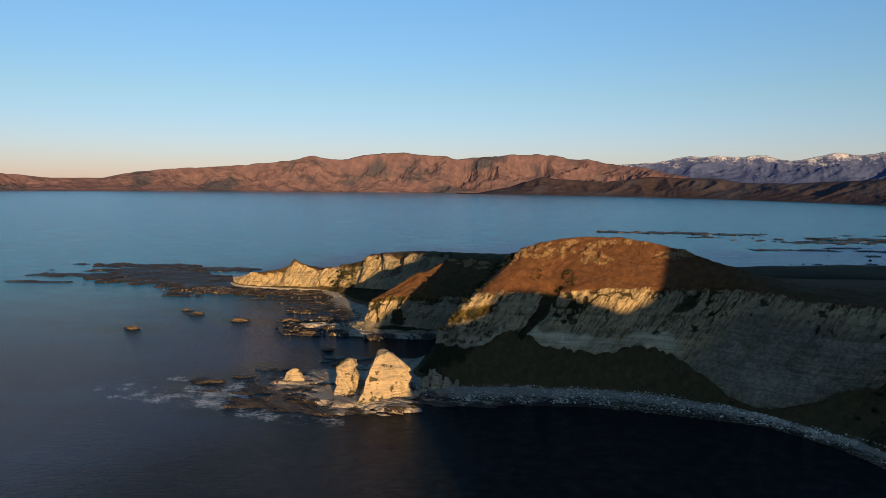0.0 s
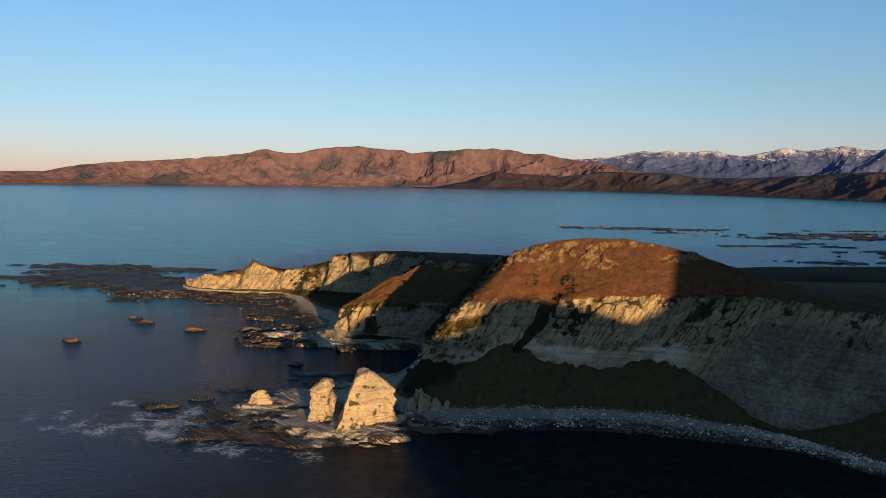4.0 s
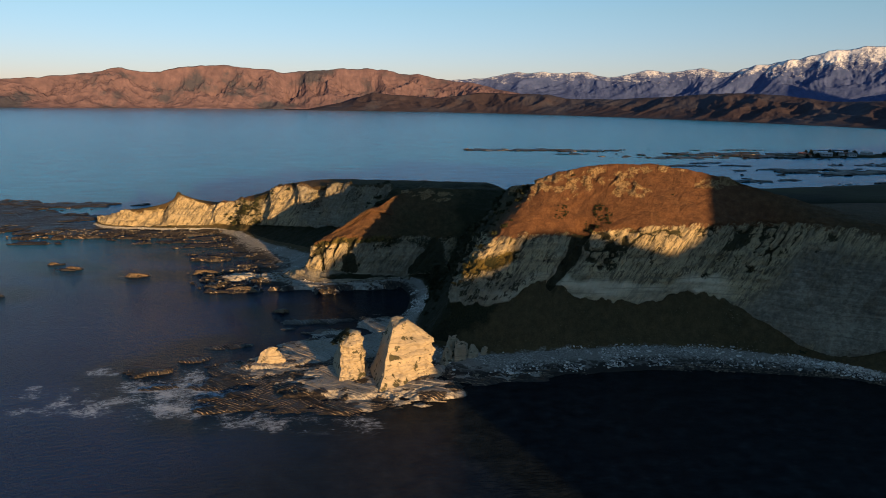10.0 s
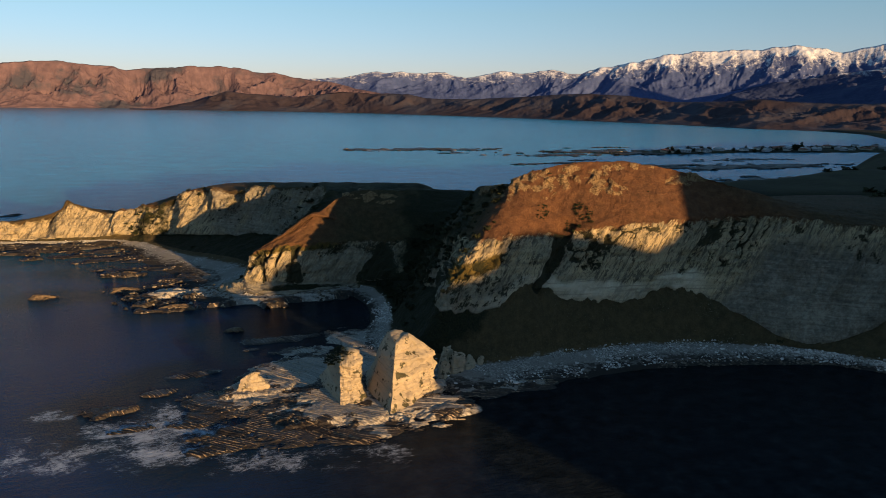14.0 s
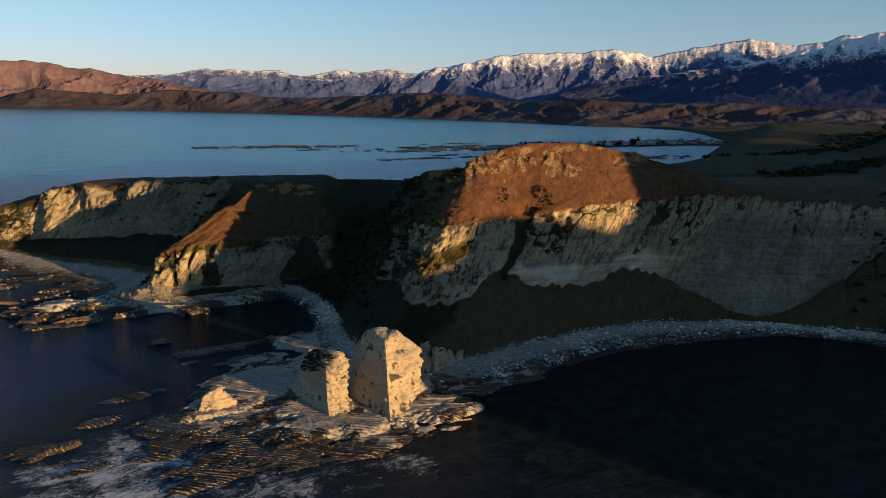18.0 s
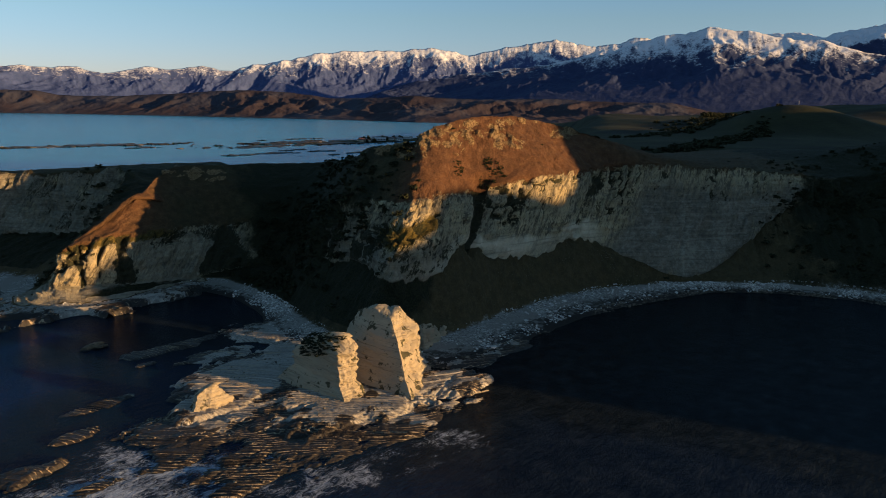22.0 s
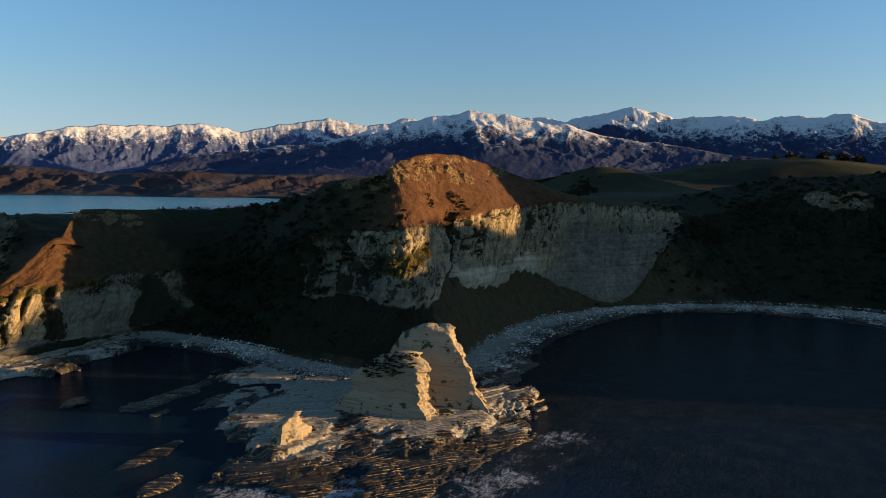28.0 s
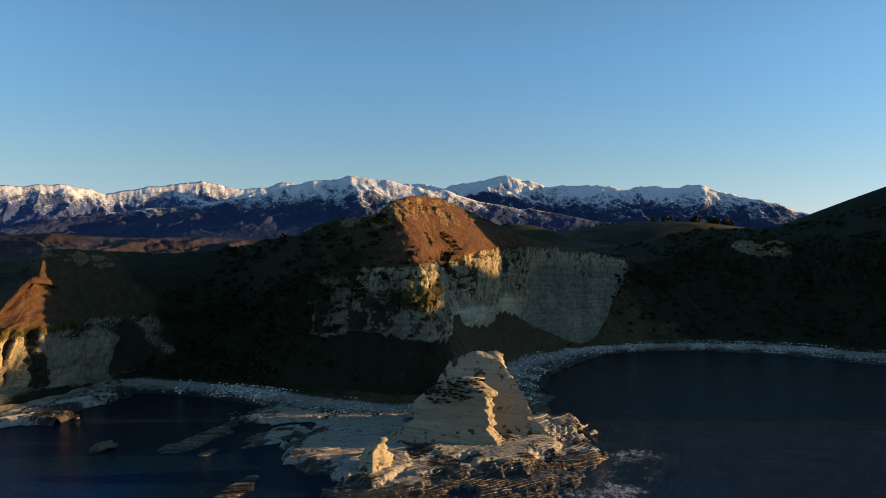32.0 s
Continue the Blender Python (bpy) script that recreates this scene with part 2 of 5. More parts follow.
    face = g.mix(g.m("MULTIPLY", g.m("MULTIPLY", g.step(streak, 0.50, 0.59), 0.8), worn), face, (0.085, 0.074, 0.052))
    face = g.mix(g.m("MULTIPLY", g.m("MULTIPLY", g.step(thin, 0.53, 0.61), 0.65), worn), face, (0.07, 0.06, 0.042))
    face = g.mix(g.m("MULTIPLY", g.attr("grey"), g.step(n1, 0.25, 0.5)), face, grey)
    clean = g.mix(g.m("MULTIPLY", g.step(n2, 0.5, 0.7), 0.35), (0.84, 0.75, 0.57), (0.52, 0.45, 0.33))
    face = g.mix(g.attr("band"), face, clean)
    face = g.mix(g.m("MULTIPLY", g.m("MULTIPLY", g.step(lines, 0.53, 0.63), 0.55), g.m("SUBTRACT", 1.0, g.m("MULTIPLY", g.attr("grey"), 0.7))), face, (0.19, 0.165, 0.12))
    c = g.mix(g.step(zf, 2.985, 3.005), c, face)
    # moss and dry tufts on ledges, dark growth in the cracks
    edge = g.m("ADD", g.m("MULTIPLY", g.m("SUBTRACT", g.noise(1.5, 9, 0.72, g.lean(-0.66, -0.1, 0.5)), 0.5), 1.5), g.m("MULTIPLY", g.m("SUBTRACT", n4, 0.5), 0.7))
    moss = g.ramp(tuft, [(0.36, (0.035, 0.030, 0.010)), (0.6, (0.15, 0.105, 0.025))])
    c = g.mix(g.step(g.m("ADD", g.attr("moss"), edge), 0.42, 0.58), c, moss)
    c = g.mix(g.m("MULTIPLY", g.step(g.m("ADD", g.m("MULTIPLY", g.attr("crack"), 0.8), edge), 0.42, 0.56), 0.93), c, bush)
    c = g.mix(g.step(g.m("ADD", g.m("ADD", zone, g.m("MULTIPLY", wob, 0.25)), g.m("MULTIPLY", edge, 0.2)), 3.95, 4.0), c, grass)
    # outcrops under the crest
    out = g.step(g.m("ADD", g.attr("outcrop"), g.m("MULTIPLY", edge, 0.7)), 0.40, 0.52)
    c = g.mix(out, c, g.mix(g.step(g.m("ADD", g.m("MULTIPLY", n3, 0.6), g.m("MULTIPLY", fine, 0.4)), 0.44, 0.58), (0.28, 0.19, 0.10), (0.10, 0.062, 0.028)))
    scr = g.m("MULTIPLY", g.step(g.m("ADD", scrub, g.m("MULTIPLY", g.m("SUBTRACT", n1, 0.5), 1.2)), 0.35, 0.6), g.step(zs, 1.95, 2.1))
    c = g.mix(scr, c, bush)
    h = g.m("ADD", g.m("MULTIPLY", lines, -0.5), g.m("ADD", g.m("ADD", fine, g.m("MULTIPLY", stain, -0.8)), g.m("MULTIPLY", n3, 0.8)))
    return g.done(c, 0.92, g.bump(h, 0.9, 1.0), 0.2)


MAT_COAST = make_coast()


def make_stack():
    g = Graph("sunlit_limestone")
    rock, bed, fine = rock_colour(g)
    rock = g.mix(0.45, rock, (0.28, 0.245, 0.215))
    line = g.noise(1.0, 6, 0.7, g.scale((0.12, 0.12, 2.6)), 0.3)
    rock = g.mix(g.m("MULTIPLY", g.step(line, 0.54, 0.62), 0.55), rock, (0.15, 0.125, 0.09))
    n = g.noise(0.5, 5, 0.6)
    patch = g.m("MAXIMUM", g.m("MULTIPLY", g.step(n, 0.56, 0.64), g.step(g.up(), 0.2, 0.5)), g.step(g.m("ADD", g.noise(0.16, 2), g.m("MULTIPLY", n, 0.5)), 0.87, 0.92))
    c = g.mix(g.m("MULTIPLY", patch, 0.9), rock, (0.035, 0.035, 0.015))
    h = g.m("ADD", g.m("MULTIPLY", bed, 1.2), g.m("ADD", fine, g.m("MULTIPLY", line, -1.2)))
    return g.done(c, 0.9, g.bump(h, 0.8, 0.5), 0.2)


MAT_STACK = make_stack()


def make_ledge():
    g = Graph("tidal_ledge_rock")
    z = g.xyz()[2]
    n1, n2, n3 = g.noise(0.12, 4), g.noise(1.1, 6, 0.68), g.noise(5.0, 4)
    dark = g.ramp(n2, [(0.3, (0.012, 0.010, 0.008)), (0.55, (0.036, 0.028, 0.021)), (0.75, (0.12, 0.095, 0.07))])
    pale = g.ramp(n2, [(0.3, (0.22, 0.20, 0.172)), (0.7, (0.47, 0.43, 0.37))])
    f = g.step(g.m("ADD", g.m("MULTIPLY", g.attr("pale"), 1.0), g.m("MULTIPLY", g.m("SUBTRACT", n2, 0.5), 0.9)), 0.45, 0.7)
    c = g.mix(f, dark, pale)
    q = g.attr("bed")
    line = g.node("ShaderNodeTexNoise", noise_dimensions="1D")
    g.put(line.inputs["W"], g.m("ADD", q, g.m("MULTIPLY", n3, 0.08)))
    line.inputs["Scale"].default_value, line.inputs["Detail"].default_value, line.inputs["Roughness"].default_value = 2.4, 6, 0.8
    beds = line.outputs["Fac"]
    c = g.mix(g.m("MULTIPLY", g.step(beds, 0.53, 0.46), g.m("SUBTRACT", 0.92, g.m("MULTIPLY", f, 0.45))), c, (0.012, 0.010, 0.008))
    strong = g.node("ShaderNodeTexNoise", noise_dimensions="1D")
    g.put(strong.inputs["W"], q)
    strong.inputs["Scale"].default_value, strong.inputs["Detail"].default_value = 0.55, 3
    # sunlit bed edges: their bright rim is painted pale on the risers
    edge = g.m("ABSOLUTE", g.m("SUBTRACT", g.m("FRACT", g.m("ADD", q, g.m("MULTIPLY", n3, 0.06))), 0.90))
    riser = g.m("MULTIPLY", g.step(edge, 0.10, 0.04), g.m("MULTIPLY", g.step(n2, 0.38, 0.55), g.step(g.m("ADD", n1, g.m("MULTIPLY", strong.outputs["Fac"], 0.8)), 0.82, 1.0)))
    c = g.mix(g.m("MULTIPLY", riser, 0.85), c, (0.40, 0.30, 0.19))
    c = g.mix(g.step(z, 0.18, 0.0), c, (0.010, 0.010, 0.008))
    r = g.ramp(n2, [(0.35, 0.3), (0.65, 0.8)])
    return g.done(c, r, g.bump(g.m("ADD", g.m("MULTIPLY", beds, 1.2), g.m("ADD", n2, g.m("MULTIPLY", n3, 0.5))), 0.6, 0.25), 0.4)


MAT_LEDGE = make_ledge()


def make_islet():
    g = Graph("wave_washed_rock")
    z = g.xyz()[2]
    n1, n2 = g.noise(0.9, 6, 0.65), g.noise(0.8, 5, 0.7, g.scale((0.5, 0.9, 4.0)), 0.4)
    c = g.ramp(n1, [(0.3, (0.05, 0.036, 0.022)), (0.6, (0.15, 0.105, 0.062)), (0.8, (0.26, 0.19, 0.12))])
    c = g.mix(g.step(n2, 0.5, 0.62), c, (0.03, 0.024, 0.017))
    c = g.mix(g.step(z, 0.45, 0.1), c, (0.012, 0.011, 0.009))
    return g.done(c, 0.7, g.bump(g.m("ADD", n1, n2), 0.7, 0.3), 0.3)


MAT_ISLET = make_islet()


def make_sea():
    g = Graph("sea_water")
    foam_at = g.attr("foam")
    shallow = g.attr("shallow")
    calm = g.attr("calm")
    w1 = g.noise(0.11, 4, 0.55, g.scale((1.0, 2.2, 1.0)))
    w2 = g.noise(0.45, 4, 0.6, g.scale((0.8, 1.9, 1.0)))
    w3 = g.noise(0.006, 3, 0.5, g.scale((1.0, 3.0, 1.0)))
    w4 = g.noise(1.5, 4, 0.6, g.scale((1.0, 1.5, 1.0)))
    base = g.mix(g.step(w3, 0.4, 0.65), (0.001, 0.018, 0.070), (0.002, 0.024, 0.090))
    base = g.mix(g.m("MULTIPLY", shallow, 0.8), base, (0.003, 0.011, 0.017))
    # kelp tones, darkened also for shade and the headland's dark reflection
    kelp_shade = g.ramp(g.noise(0.22, 7, 0.7), [(0.36, (0.004, 0.006, 0.008)), (0.55, (0.010, 0.014, 0.017)), (0.75, (0.024, 0.029, 0.033))])
    base = g.mix(calm, base, kelp_shade)
    lace = g.noise(0.55, 12, 0.86, g.scale((0.7, 1.3, 1.0)), 0.9)
    wisp = g.noise(0.10, 4, 0.6, None, 0.5)
    f = g.step(g.m("ADD", g.m("MULTIPLY", foam_at, 0.22), g.m("ADD", g.m("MULTIPLY", lace, 0.75), g.m("MULTIPLY", wisp, 0.45))), 0.745, 0.90)
    f = g.m("MULTIPLY", f, g.m("MULTIPLY", g.step(foam_at, 0.05, 0.3), 0.65))
    x, y, _ = g.xyz()
    # far water turns brighter blue: sky reflection painted into its colour, in wind streaks
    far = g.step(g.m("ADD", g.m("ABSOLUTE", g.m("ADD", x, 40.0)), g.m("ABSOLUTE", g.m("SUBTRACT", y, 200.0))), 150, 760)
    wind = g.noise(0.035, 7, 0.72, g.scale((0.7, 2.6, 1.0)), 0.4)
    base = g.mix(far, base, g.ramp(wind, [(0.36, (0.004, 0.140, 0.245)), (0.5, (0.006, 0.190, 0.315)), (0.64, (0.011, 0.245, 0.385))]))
    c = g.mix(f, base, (0.50, 0.57, 0.68))
    h = g.m("ADD", g.m("MULTIPLY", w1, 1.5), g.m("ADD", g.m("MULTIPLY", w2, 3.0), g.m("MULTIPLY", w4, 1.5)))
    h = g.m("MULTIPLY", h, g.m("MULTIPLY", g.m("SUBTRACT", 1.0, g.m("MULTIPLY", calm, 0.6)), g.m("SUBTRACT", 1.0, g.m("MULTIPLY", far, 0.7))))
    mat = g.done(c, g.m("ADD", g.m("ADD", 0.12, g.m("MULTIPLY", far, 0.1)), g.m("MULTIPLY", f, 0.6)), g.bump(h, 0.55, 0.6), 0.5)
    g.bsdf.inputs["IOR"].default_value = 1.2
    g.put(g.bsdf.inputs["Specular IOR Level"], g.m("SUBTRACT", 0.33, g.m("MULTIPLY", calm, 0.24)))
    g.bsdf.inputs["Specular Tint"].default_value = (0.07, 0.52, 1.0, 1)
    return mat


MAT_SEA = make_sea()


def make_brown_hills(k):
    g = Graph("brown_hill_country" if k == 1 else "scrubby_foothill")
    n1, n2 = g.noise(0.004, 6, 0.6), g.noise(0.02, 5, 0.6)
    # hill browns with the lavender cast of distant haze mixed in
    c = g.ramp(n2, [(0.3, (0.080, 0.056, 0.068)), (0.6, (0.126, 0.084, 0.096)), (0.8, (0.17, 0.115, 0.122))])
    if k < 1:
        c = g.mix(0.72, c, (0.018, 0.018, 0.024))
    c = g.mix(g.step(n1, 0.5 - 0.12 * (1 - k), 0.62), c, (0.048, 0.048, 0.066))
    return g.done(c, 0.95, g.bump(n2, 0.6, 12.0), 0.1)


def make_mountain(name, k):
    g = Graph(name)
    n1, n2 = g.noise(0.006, 6, 0.65), g.noise(0.03, 6, 0.65)
    up, h = g.up(), g.attr("height")
    # slope colour holds blue haze and shade; a higher k is hazier
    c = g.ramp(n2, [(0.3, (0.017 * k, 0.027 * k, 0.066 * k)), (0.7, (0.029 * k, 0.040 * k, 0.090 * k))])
    n3 = g.noise(0.09, 5, 0.7)
    line = g.m("ADD", h, g.m("ADD", g.m("MULTIPLY", g.m("SUBTRACT", n1, 0.5), 0.35), g.m("ADD", g.m("MULTIPLY", g.m("SUBTRACT", n2, 0.5), 0.4), g.m("MULTIPLY", g.m("SUBTRACT", n3, 0.5), 0.6))))
    snow = g.step(g.m("ADD", line, g.m("MULTIPLY", g.m("SUBTRACT", up, 0.6), 0.45)), 0.66, 0.92)
    c = g.mix(snow, c, (0.62, 0.64, 0.70))
    return g.done(c, 0.9, g.bump(g.m("ADD", n1, n2), 0.3, 20.0), 0.1)


def make_inland():
    g = Graph("pasture")
    n1, n2, n3 = g.noise(0.004, 4), g.noise(0.03, 5, 0.6), g.noise(0.3, 4)
    c = g.ramp(n2, [(0.3, (0.017, 0.017, 0.009)), (0.6, (0.034, 0.034, 0.015)), (0.8, (0.058, 0.050, 0.023))])
    c = g.mix(g.step(n1, 0.50, 0.56), c, (0.014, 0.015, 0.009))
    c = g.mix(g.step(n3, 0.6, 0.75), c, (0.03, 0.03, 0.013))
    return g.done(c, 0.95, g.bump(n3, 0.5, 0.6), 0.1)


def make_leaf():
    g = Graph("dark_scrub_leaf")
    n = g.noise(0.8, 3)
    i = g.node("ShaderNodeNewGeometry").outputs["Random Per Island"]
    c = g.mix(i, g.ramp(n, [(0.3, (0.012, 0.016, 0.007)), (0.7, (0.034, 0.038, 0.013))]), (0.018, 0.021, 0.009))
    return g.done(c, 0.8, None, 0.2)


def make_boulder():
    g = Graph("pale_boulder")
    i = g.node("ShaderNodeNewGeometry").outputs["Random Per Island"]
    o = g.node("ShaderNodeObjectInfo").outputs["Random"]
    r = g.m("FRACT", g.m("ADD", i, o))
    n = g.noise(1.5, 5)
    c = g.mix(r, (0.20, 0.19, 0.175), (0.74, 0.72, 0.67))
    c = g.mix(g.step(n, 0.55, 0.7), c, (0.20, 0.19, 0.17))
    return g.done(c, 0.9, g.bump(n, 0.6, 0.3), 0.2)


# same mountain colour, 2.4 times paler to paint in the haze of distance
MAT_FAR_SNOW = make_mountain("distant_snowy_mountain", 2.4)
MAT_BROWN, MAT_FOOT, MAT_MOUNTAIN, MAT_INLAND, MAT_LEAF, MAT_BOULDER = make_brown_hills(1), make_brown_hills(0.55), make_mountain("snowy_mountain", 1.3), make_inland(), make_leaf(), make_boulder()

# ---- the coast in section: one station after another along the shore ----
# water edge x y | beach top x y | cliff foot x y z | brow x y z | upper slope x y z | crest x y z | scrub, dry, rocky
POINT = [
    (-190, 495, -184, 494, -176, 493, 2, -169, 491, 4, -165, 492, 5, -158, 494, 6, 0, .3, .2),
    (-176, 476, -172, 480, -168, 482, 2.5, -163, 484.5, 9, -160, 487, 10, -155, 490, 10, 0, .3, .2),
    (-158, 468, -154, 472, -150, 475.5, 3, -147, 480, 12.5, -145, 483, 13, -141, 487, 13, 0, .3, .2),
    (-140, 463, -137, 468, -134, 472, 3.3, -131.5, 477.5, 17.3, -130, 480, 17, -127, 486, 15, 0, .3, .1),
    (-132, 462, -129, 467, -127, 471, 3.5, -126.8, 476.5, 22.9, -126, 478, 22, -123, 485, 17, 0, .2, .1),
    (-126, 461, -123, 466, -121, 470, 3.6, -121.5, 476, 20, -120.5, 478, 19.5, -117, 485, 16, 0, .2, .1),
    (-112, 460, -109, 465, -107, 469, 4, -106, 474, 14.6, -104, 477, 14.5, -99, 484, 14, .1, .5, .2),
    (-102, 455, -98, 461, -95, 465, 4.5, -93, 470.5, 18, -90, 474, 18.5, -84, 482, 19, .4, .7, .2),
    (-97, 447, -90, 453, -83, 457, 5, -79, 463, 20.5, -76, 467, 22, -70, 478, 23, .5, .7, .2),
]
COVE = [
    (-95, 436, -84, 442, -73, 449, 6, -66, 456, 28.3, -62, 461, 28.8, -50, 476, 28.5, .22, .6, .1),
    (-90, 415, -75, 423, -57, 432, 8, -47, 439, 29.8, -42, 446, 30.5, -28, 466, 30.5, .2, .4, .1),
    (-82, 397, -62, 405, -38, 412, 11, -28, 424, 32.5, -22, 432, 33, 0, 452, 31.5, .15, .2, .1),
    (-74, 375, -48, 382, -26, 388, 13, -15, 400, 35, -8, 408, 34.8, 20, 428, 33, .3, .1, .1),
    (-72, 362, -48, 366, -28, 370, 14, -10, 380, 34, 0, 386, 34.5, 40, 400, 34.5, .5, .1, .1),
]
SPUR = [
    (-73, 350, -56, 353, -47, 352, 6, -42, 348, 18, -31, 348, 24, -19.5, 350.5, 30.2, .3, .7, .1),
    (-72, 340, -57, 342, -51, 344, 5, -46.5, 343.5, 17.2, -36, 345, 22.5, -20.5, 348, 30.8, .15, .8, .1),
    (-48, 326, -38, 331, -35, 335, 4.5, -33, 339, 19.6, -27, 343, 24, -20, 347.5, 31, .12, .9, .1),
    (-24, 331, -20, 333.5, -17, 336, 3, -14.5, 339.5, 19.6, -10.5, 346, 27.5, -6, 357, 37, .05, .35, .8),
    (-13, 328, -5, 332, -1, 334.5, 3, 7, 340, 19.2, 7, 349, 30, 8, 357, 38.3, .1, .2, .8),
    (-10, 314, -2, 318, 10, 322, 6, 24, 328, 20, 32, 338, 30, 42, 352, 37.5, 1, .05, .1),
    (-12, 298, -4, 301, 8, 306, 8, 20, 311, 23, 32, 319, 31, 46, 330, 39, 1, .05, .1),
]
HEADLAND = [
    (-16, 286, -7, 289, 4, 291, 14, 12, 291, 31, 20, 294, 37, 32, 300, 43, .95, .1, .2),
    (-24, 276, -11, 274, 2, 278, 15.5, 9, 280, 31.5, 15, 281, 38, 24, 284, 47, .5, .15, .2),
    (-27, 262, -15, 258, 1, 262, 17, 10.5, 265, 33.5, 17, 267, 41, 26, 270, 49.4, .4, .25, .2),
    (-22, 240, -13, 246, -5.3, 246, 15.5, 10.5, 255, 34.5, 18, 259, 42, 28, 267, 50.6, .25, .95, .3),
    (-10, 222, -2, 236, 0, 243, 14.8, 13, 251.8, 35.3, 21, 257, 43, 31, 267, 53, .12, 1, .6),
    (0, 217, 8, 234, 11, 244, 15.3, 21, 251, 36.2, 28, 256, 44, 37, 266, 55, 0, 1, .8),
    (14, 218, 22, 234.5, 26, 246.5, 21, 33, 252, 36.7, 38, 256, 44, 45, 265, 56.8, 0, 1, .9),
    (28, 219, 38, 235, 41, 243.5, 15.5, 50, 246, 38.4, 53, 252, 46, 56, 263, 57.8, 0, 1, .9),
    (48, 220, 56, 234, 58, 242, 15, 70.5, 242, 39.7, 69, 249, 47, 69, 261, 57.4, 0, 1, .9),
    (75, 215, 78, 229, 75, 240, 17, 96, 240.5, 40.7, 92, 246, 46, 89, 254, 54.2, .03, .95, .7),
    (95, 208.5, 93, 221, 89.5, 232, 13.3, 111, 230, 41.2, 110, 234, 43.5, 108, 242, 48, .06, .6, .2),
]
BAY = [
    (106, 204.5, 103, 215, 100.5, 218.8, 5.4, 122, 221, 40.6, 123, 225, 42.5, 128, 236, 43.5, 0, .4, .1),
    (113, 198, 110, 208, 110, 212, 3.8, 134, 215, 39.8, 138, 220, 41, 150, 234, 42, 0, .4, .1),
    (118, 192, 117, 199, 125, 206, 9, 148, 208, 39, 155, 214, 40, 170, 228, 41, .1, .3, .1),
    (124, 182, 127, 188, 150, 202, 19, 165, 199, 37, 172, 204, 38, 190, 218, 40, .3, .3, .1),
    (129, 168, 133, 173, 165, 195, 26, 181, 188, 34.6, 188, 192, 36, 205, 208, 40, .6, .2, .1),
    (130, 157, 136, 158, 168, 172, 22, 198, 168, 40, 206, 173, 42, 228, 185, 46, 1, .1, .1),
    (127, 140, 138, 140, 168, 146, 24, 202, 144, 45, 212, 146, 47, 238, 153, 53, 1, .1, .1),
    (120, 127, 138, 127, 168, 124, 24, 207, 121, 43, 215, 120, 47, 242, 120, 54.5, 1, .1, .1),
    (109, 108, 126, 106, 155, 100, 22, 192, 95, 45, 208, 92, 52, 240, 85, 61.5, 1, .1, .1),
    (95, 80, 113, 76, 142, 66, 22, 182, 56, 47, 205, 52, 57, 244, 42, 72, 1, .1, .1),
    (84, 30, 102, 26, 128, 15, 22, 172, 2, 50, 200, -4, 62, 246, -20, 80, 1, .1, .1),
]


def spline(A, t):
    """Catmull-Rom through the rows of A at the parameters t."""
    A = np.asarray(A, float)
    n = len(A)
    i = np.clip(np.floor(t).astype(int), 0, n - 2)
    f = (t - i)[:, None]
    p0, p1, p2, p3 = A[np.maximum(i - 1, 0)], A[i], A[i + 1], A[np.minimum(i + 2, n - 1)]
    return 0.5 * (2 * p1 + (p2 - p0) * f + (2 * p0 - 5 * p1 + 4 * p2 - p3) * f ** 2 + (3 * p1 - p0 - 3 * p2 + p3) * f ** 3)


# north shore of the peninsula and the bay, from the point round to the far hills
NORTH = [(-190, 497), (-60, 512), (30, 500), (110, 440), (210, 410), (330, 450), (470, 560), (600, 610), (720, 690), (850, 770), (1000, 860), (1150, 960), (1300, 1100), (1500, 1300), (1690, 1520), (1745, 1700), (1770, 2300), (1560, 3250), (1000, 4050), (-200, 4660), (-1560, 4500), (-2600, 4000), (-5200, 3300)]


def inside_dist(x, y, poly):
    """Signed distance to a closed outline, positive inside."""
    x, y = np.asarray(x, float), np.asarray(y, float)
    d, ins = np.full(x.shape, 1e9), np.zeros(x.shape, bool)
    for (ax, ay), (bx, by) in zip(poly, poly[1:] + poly[:1]):
        ex, ey = bx - ax, by - ay
        t = np.clip(((x - ax) * ex + (y - ay) * ey) / (ex * ex + ey * ey), 0, 1)
        d = np.minimum(d, np.hypot(x - ax - t * ex, y - ay - t * ey))
        cross = (ay > y) != (by > y)
        with np.errstate(divide="ignore", invalid="ignore"):
            ins ^= cross & (x < ex * (y - ay) / (ey if ey else 1e-9) + ax)
    return np.where(ins, d, -d)


POINT = [tuple(f + 0.4 * (b - f) for b, f in zip(p[:4], (p[4], p[5]) * 2)) + p[4:] for p in POINT[:7]] + POINT[7:]
ST = POINT + COVE + SPUR + HEADLAND + BAY
CREST = [(s[13], s[14]) for s in ST]
LAND = NORTH + [(-5200, 6000), (6000, 6000), (6000, -900), (246, -900)] + CREST[::-1]
HILLS = [(468, 288, 25, 58), (1000, 340, 8, 190), (1180, 220, 27, 230), (1040, 60, 30, 200), (620, 420, 6, 160), (262, 38, 31, 72), (300, -120, 46, 120)]


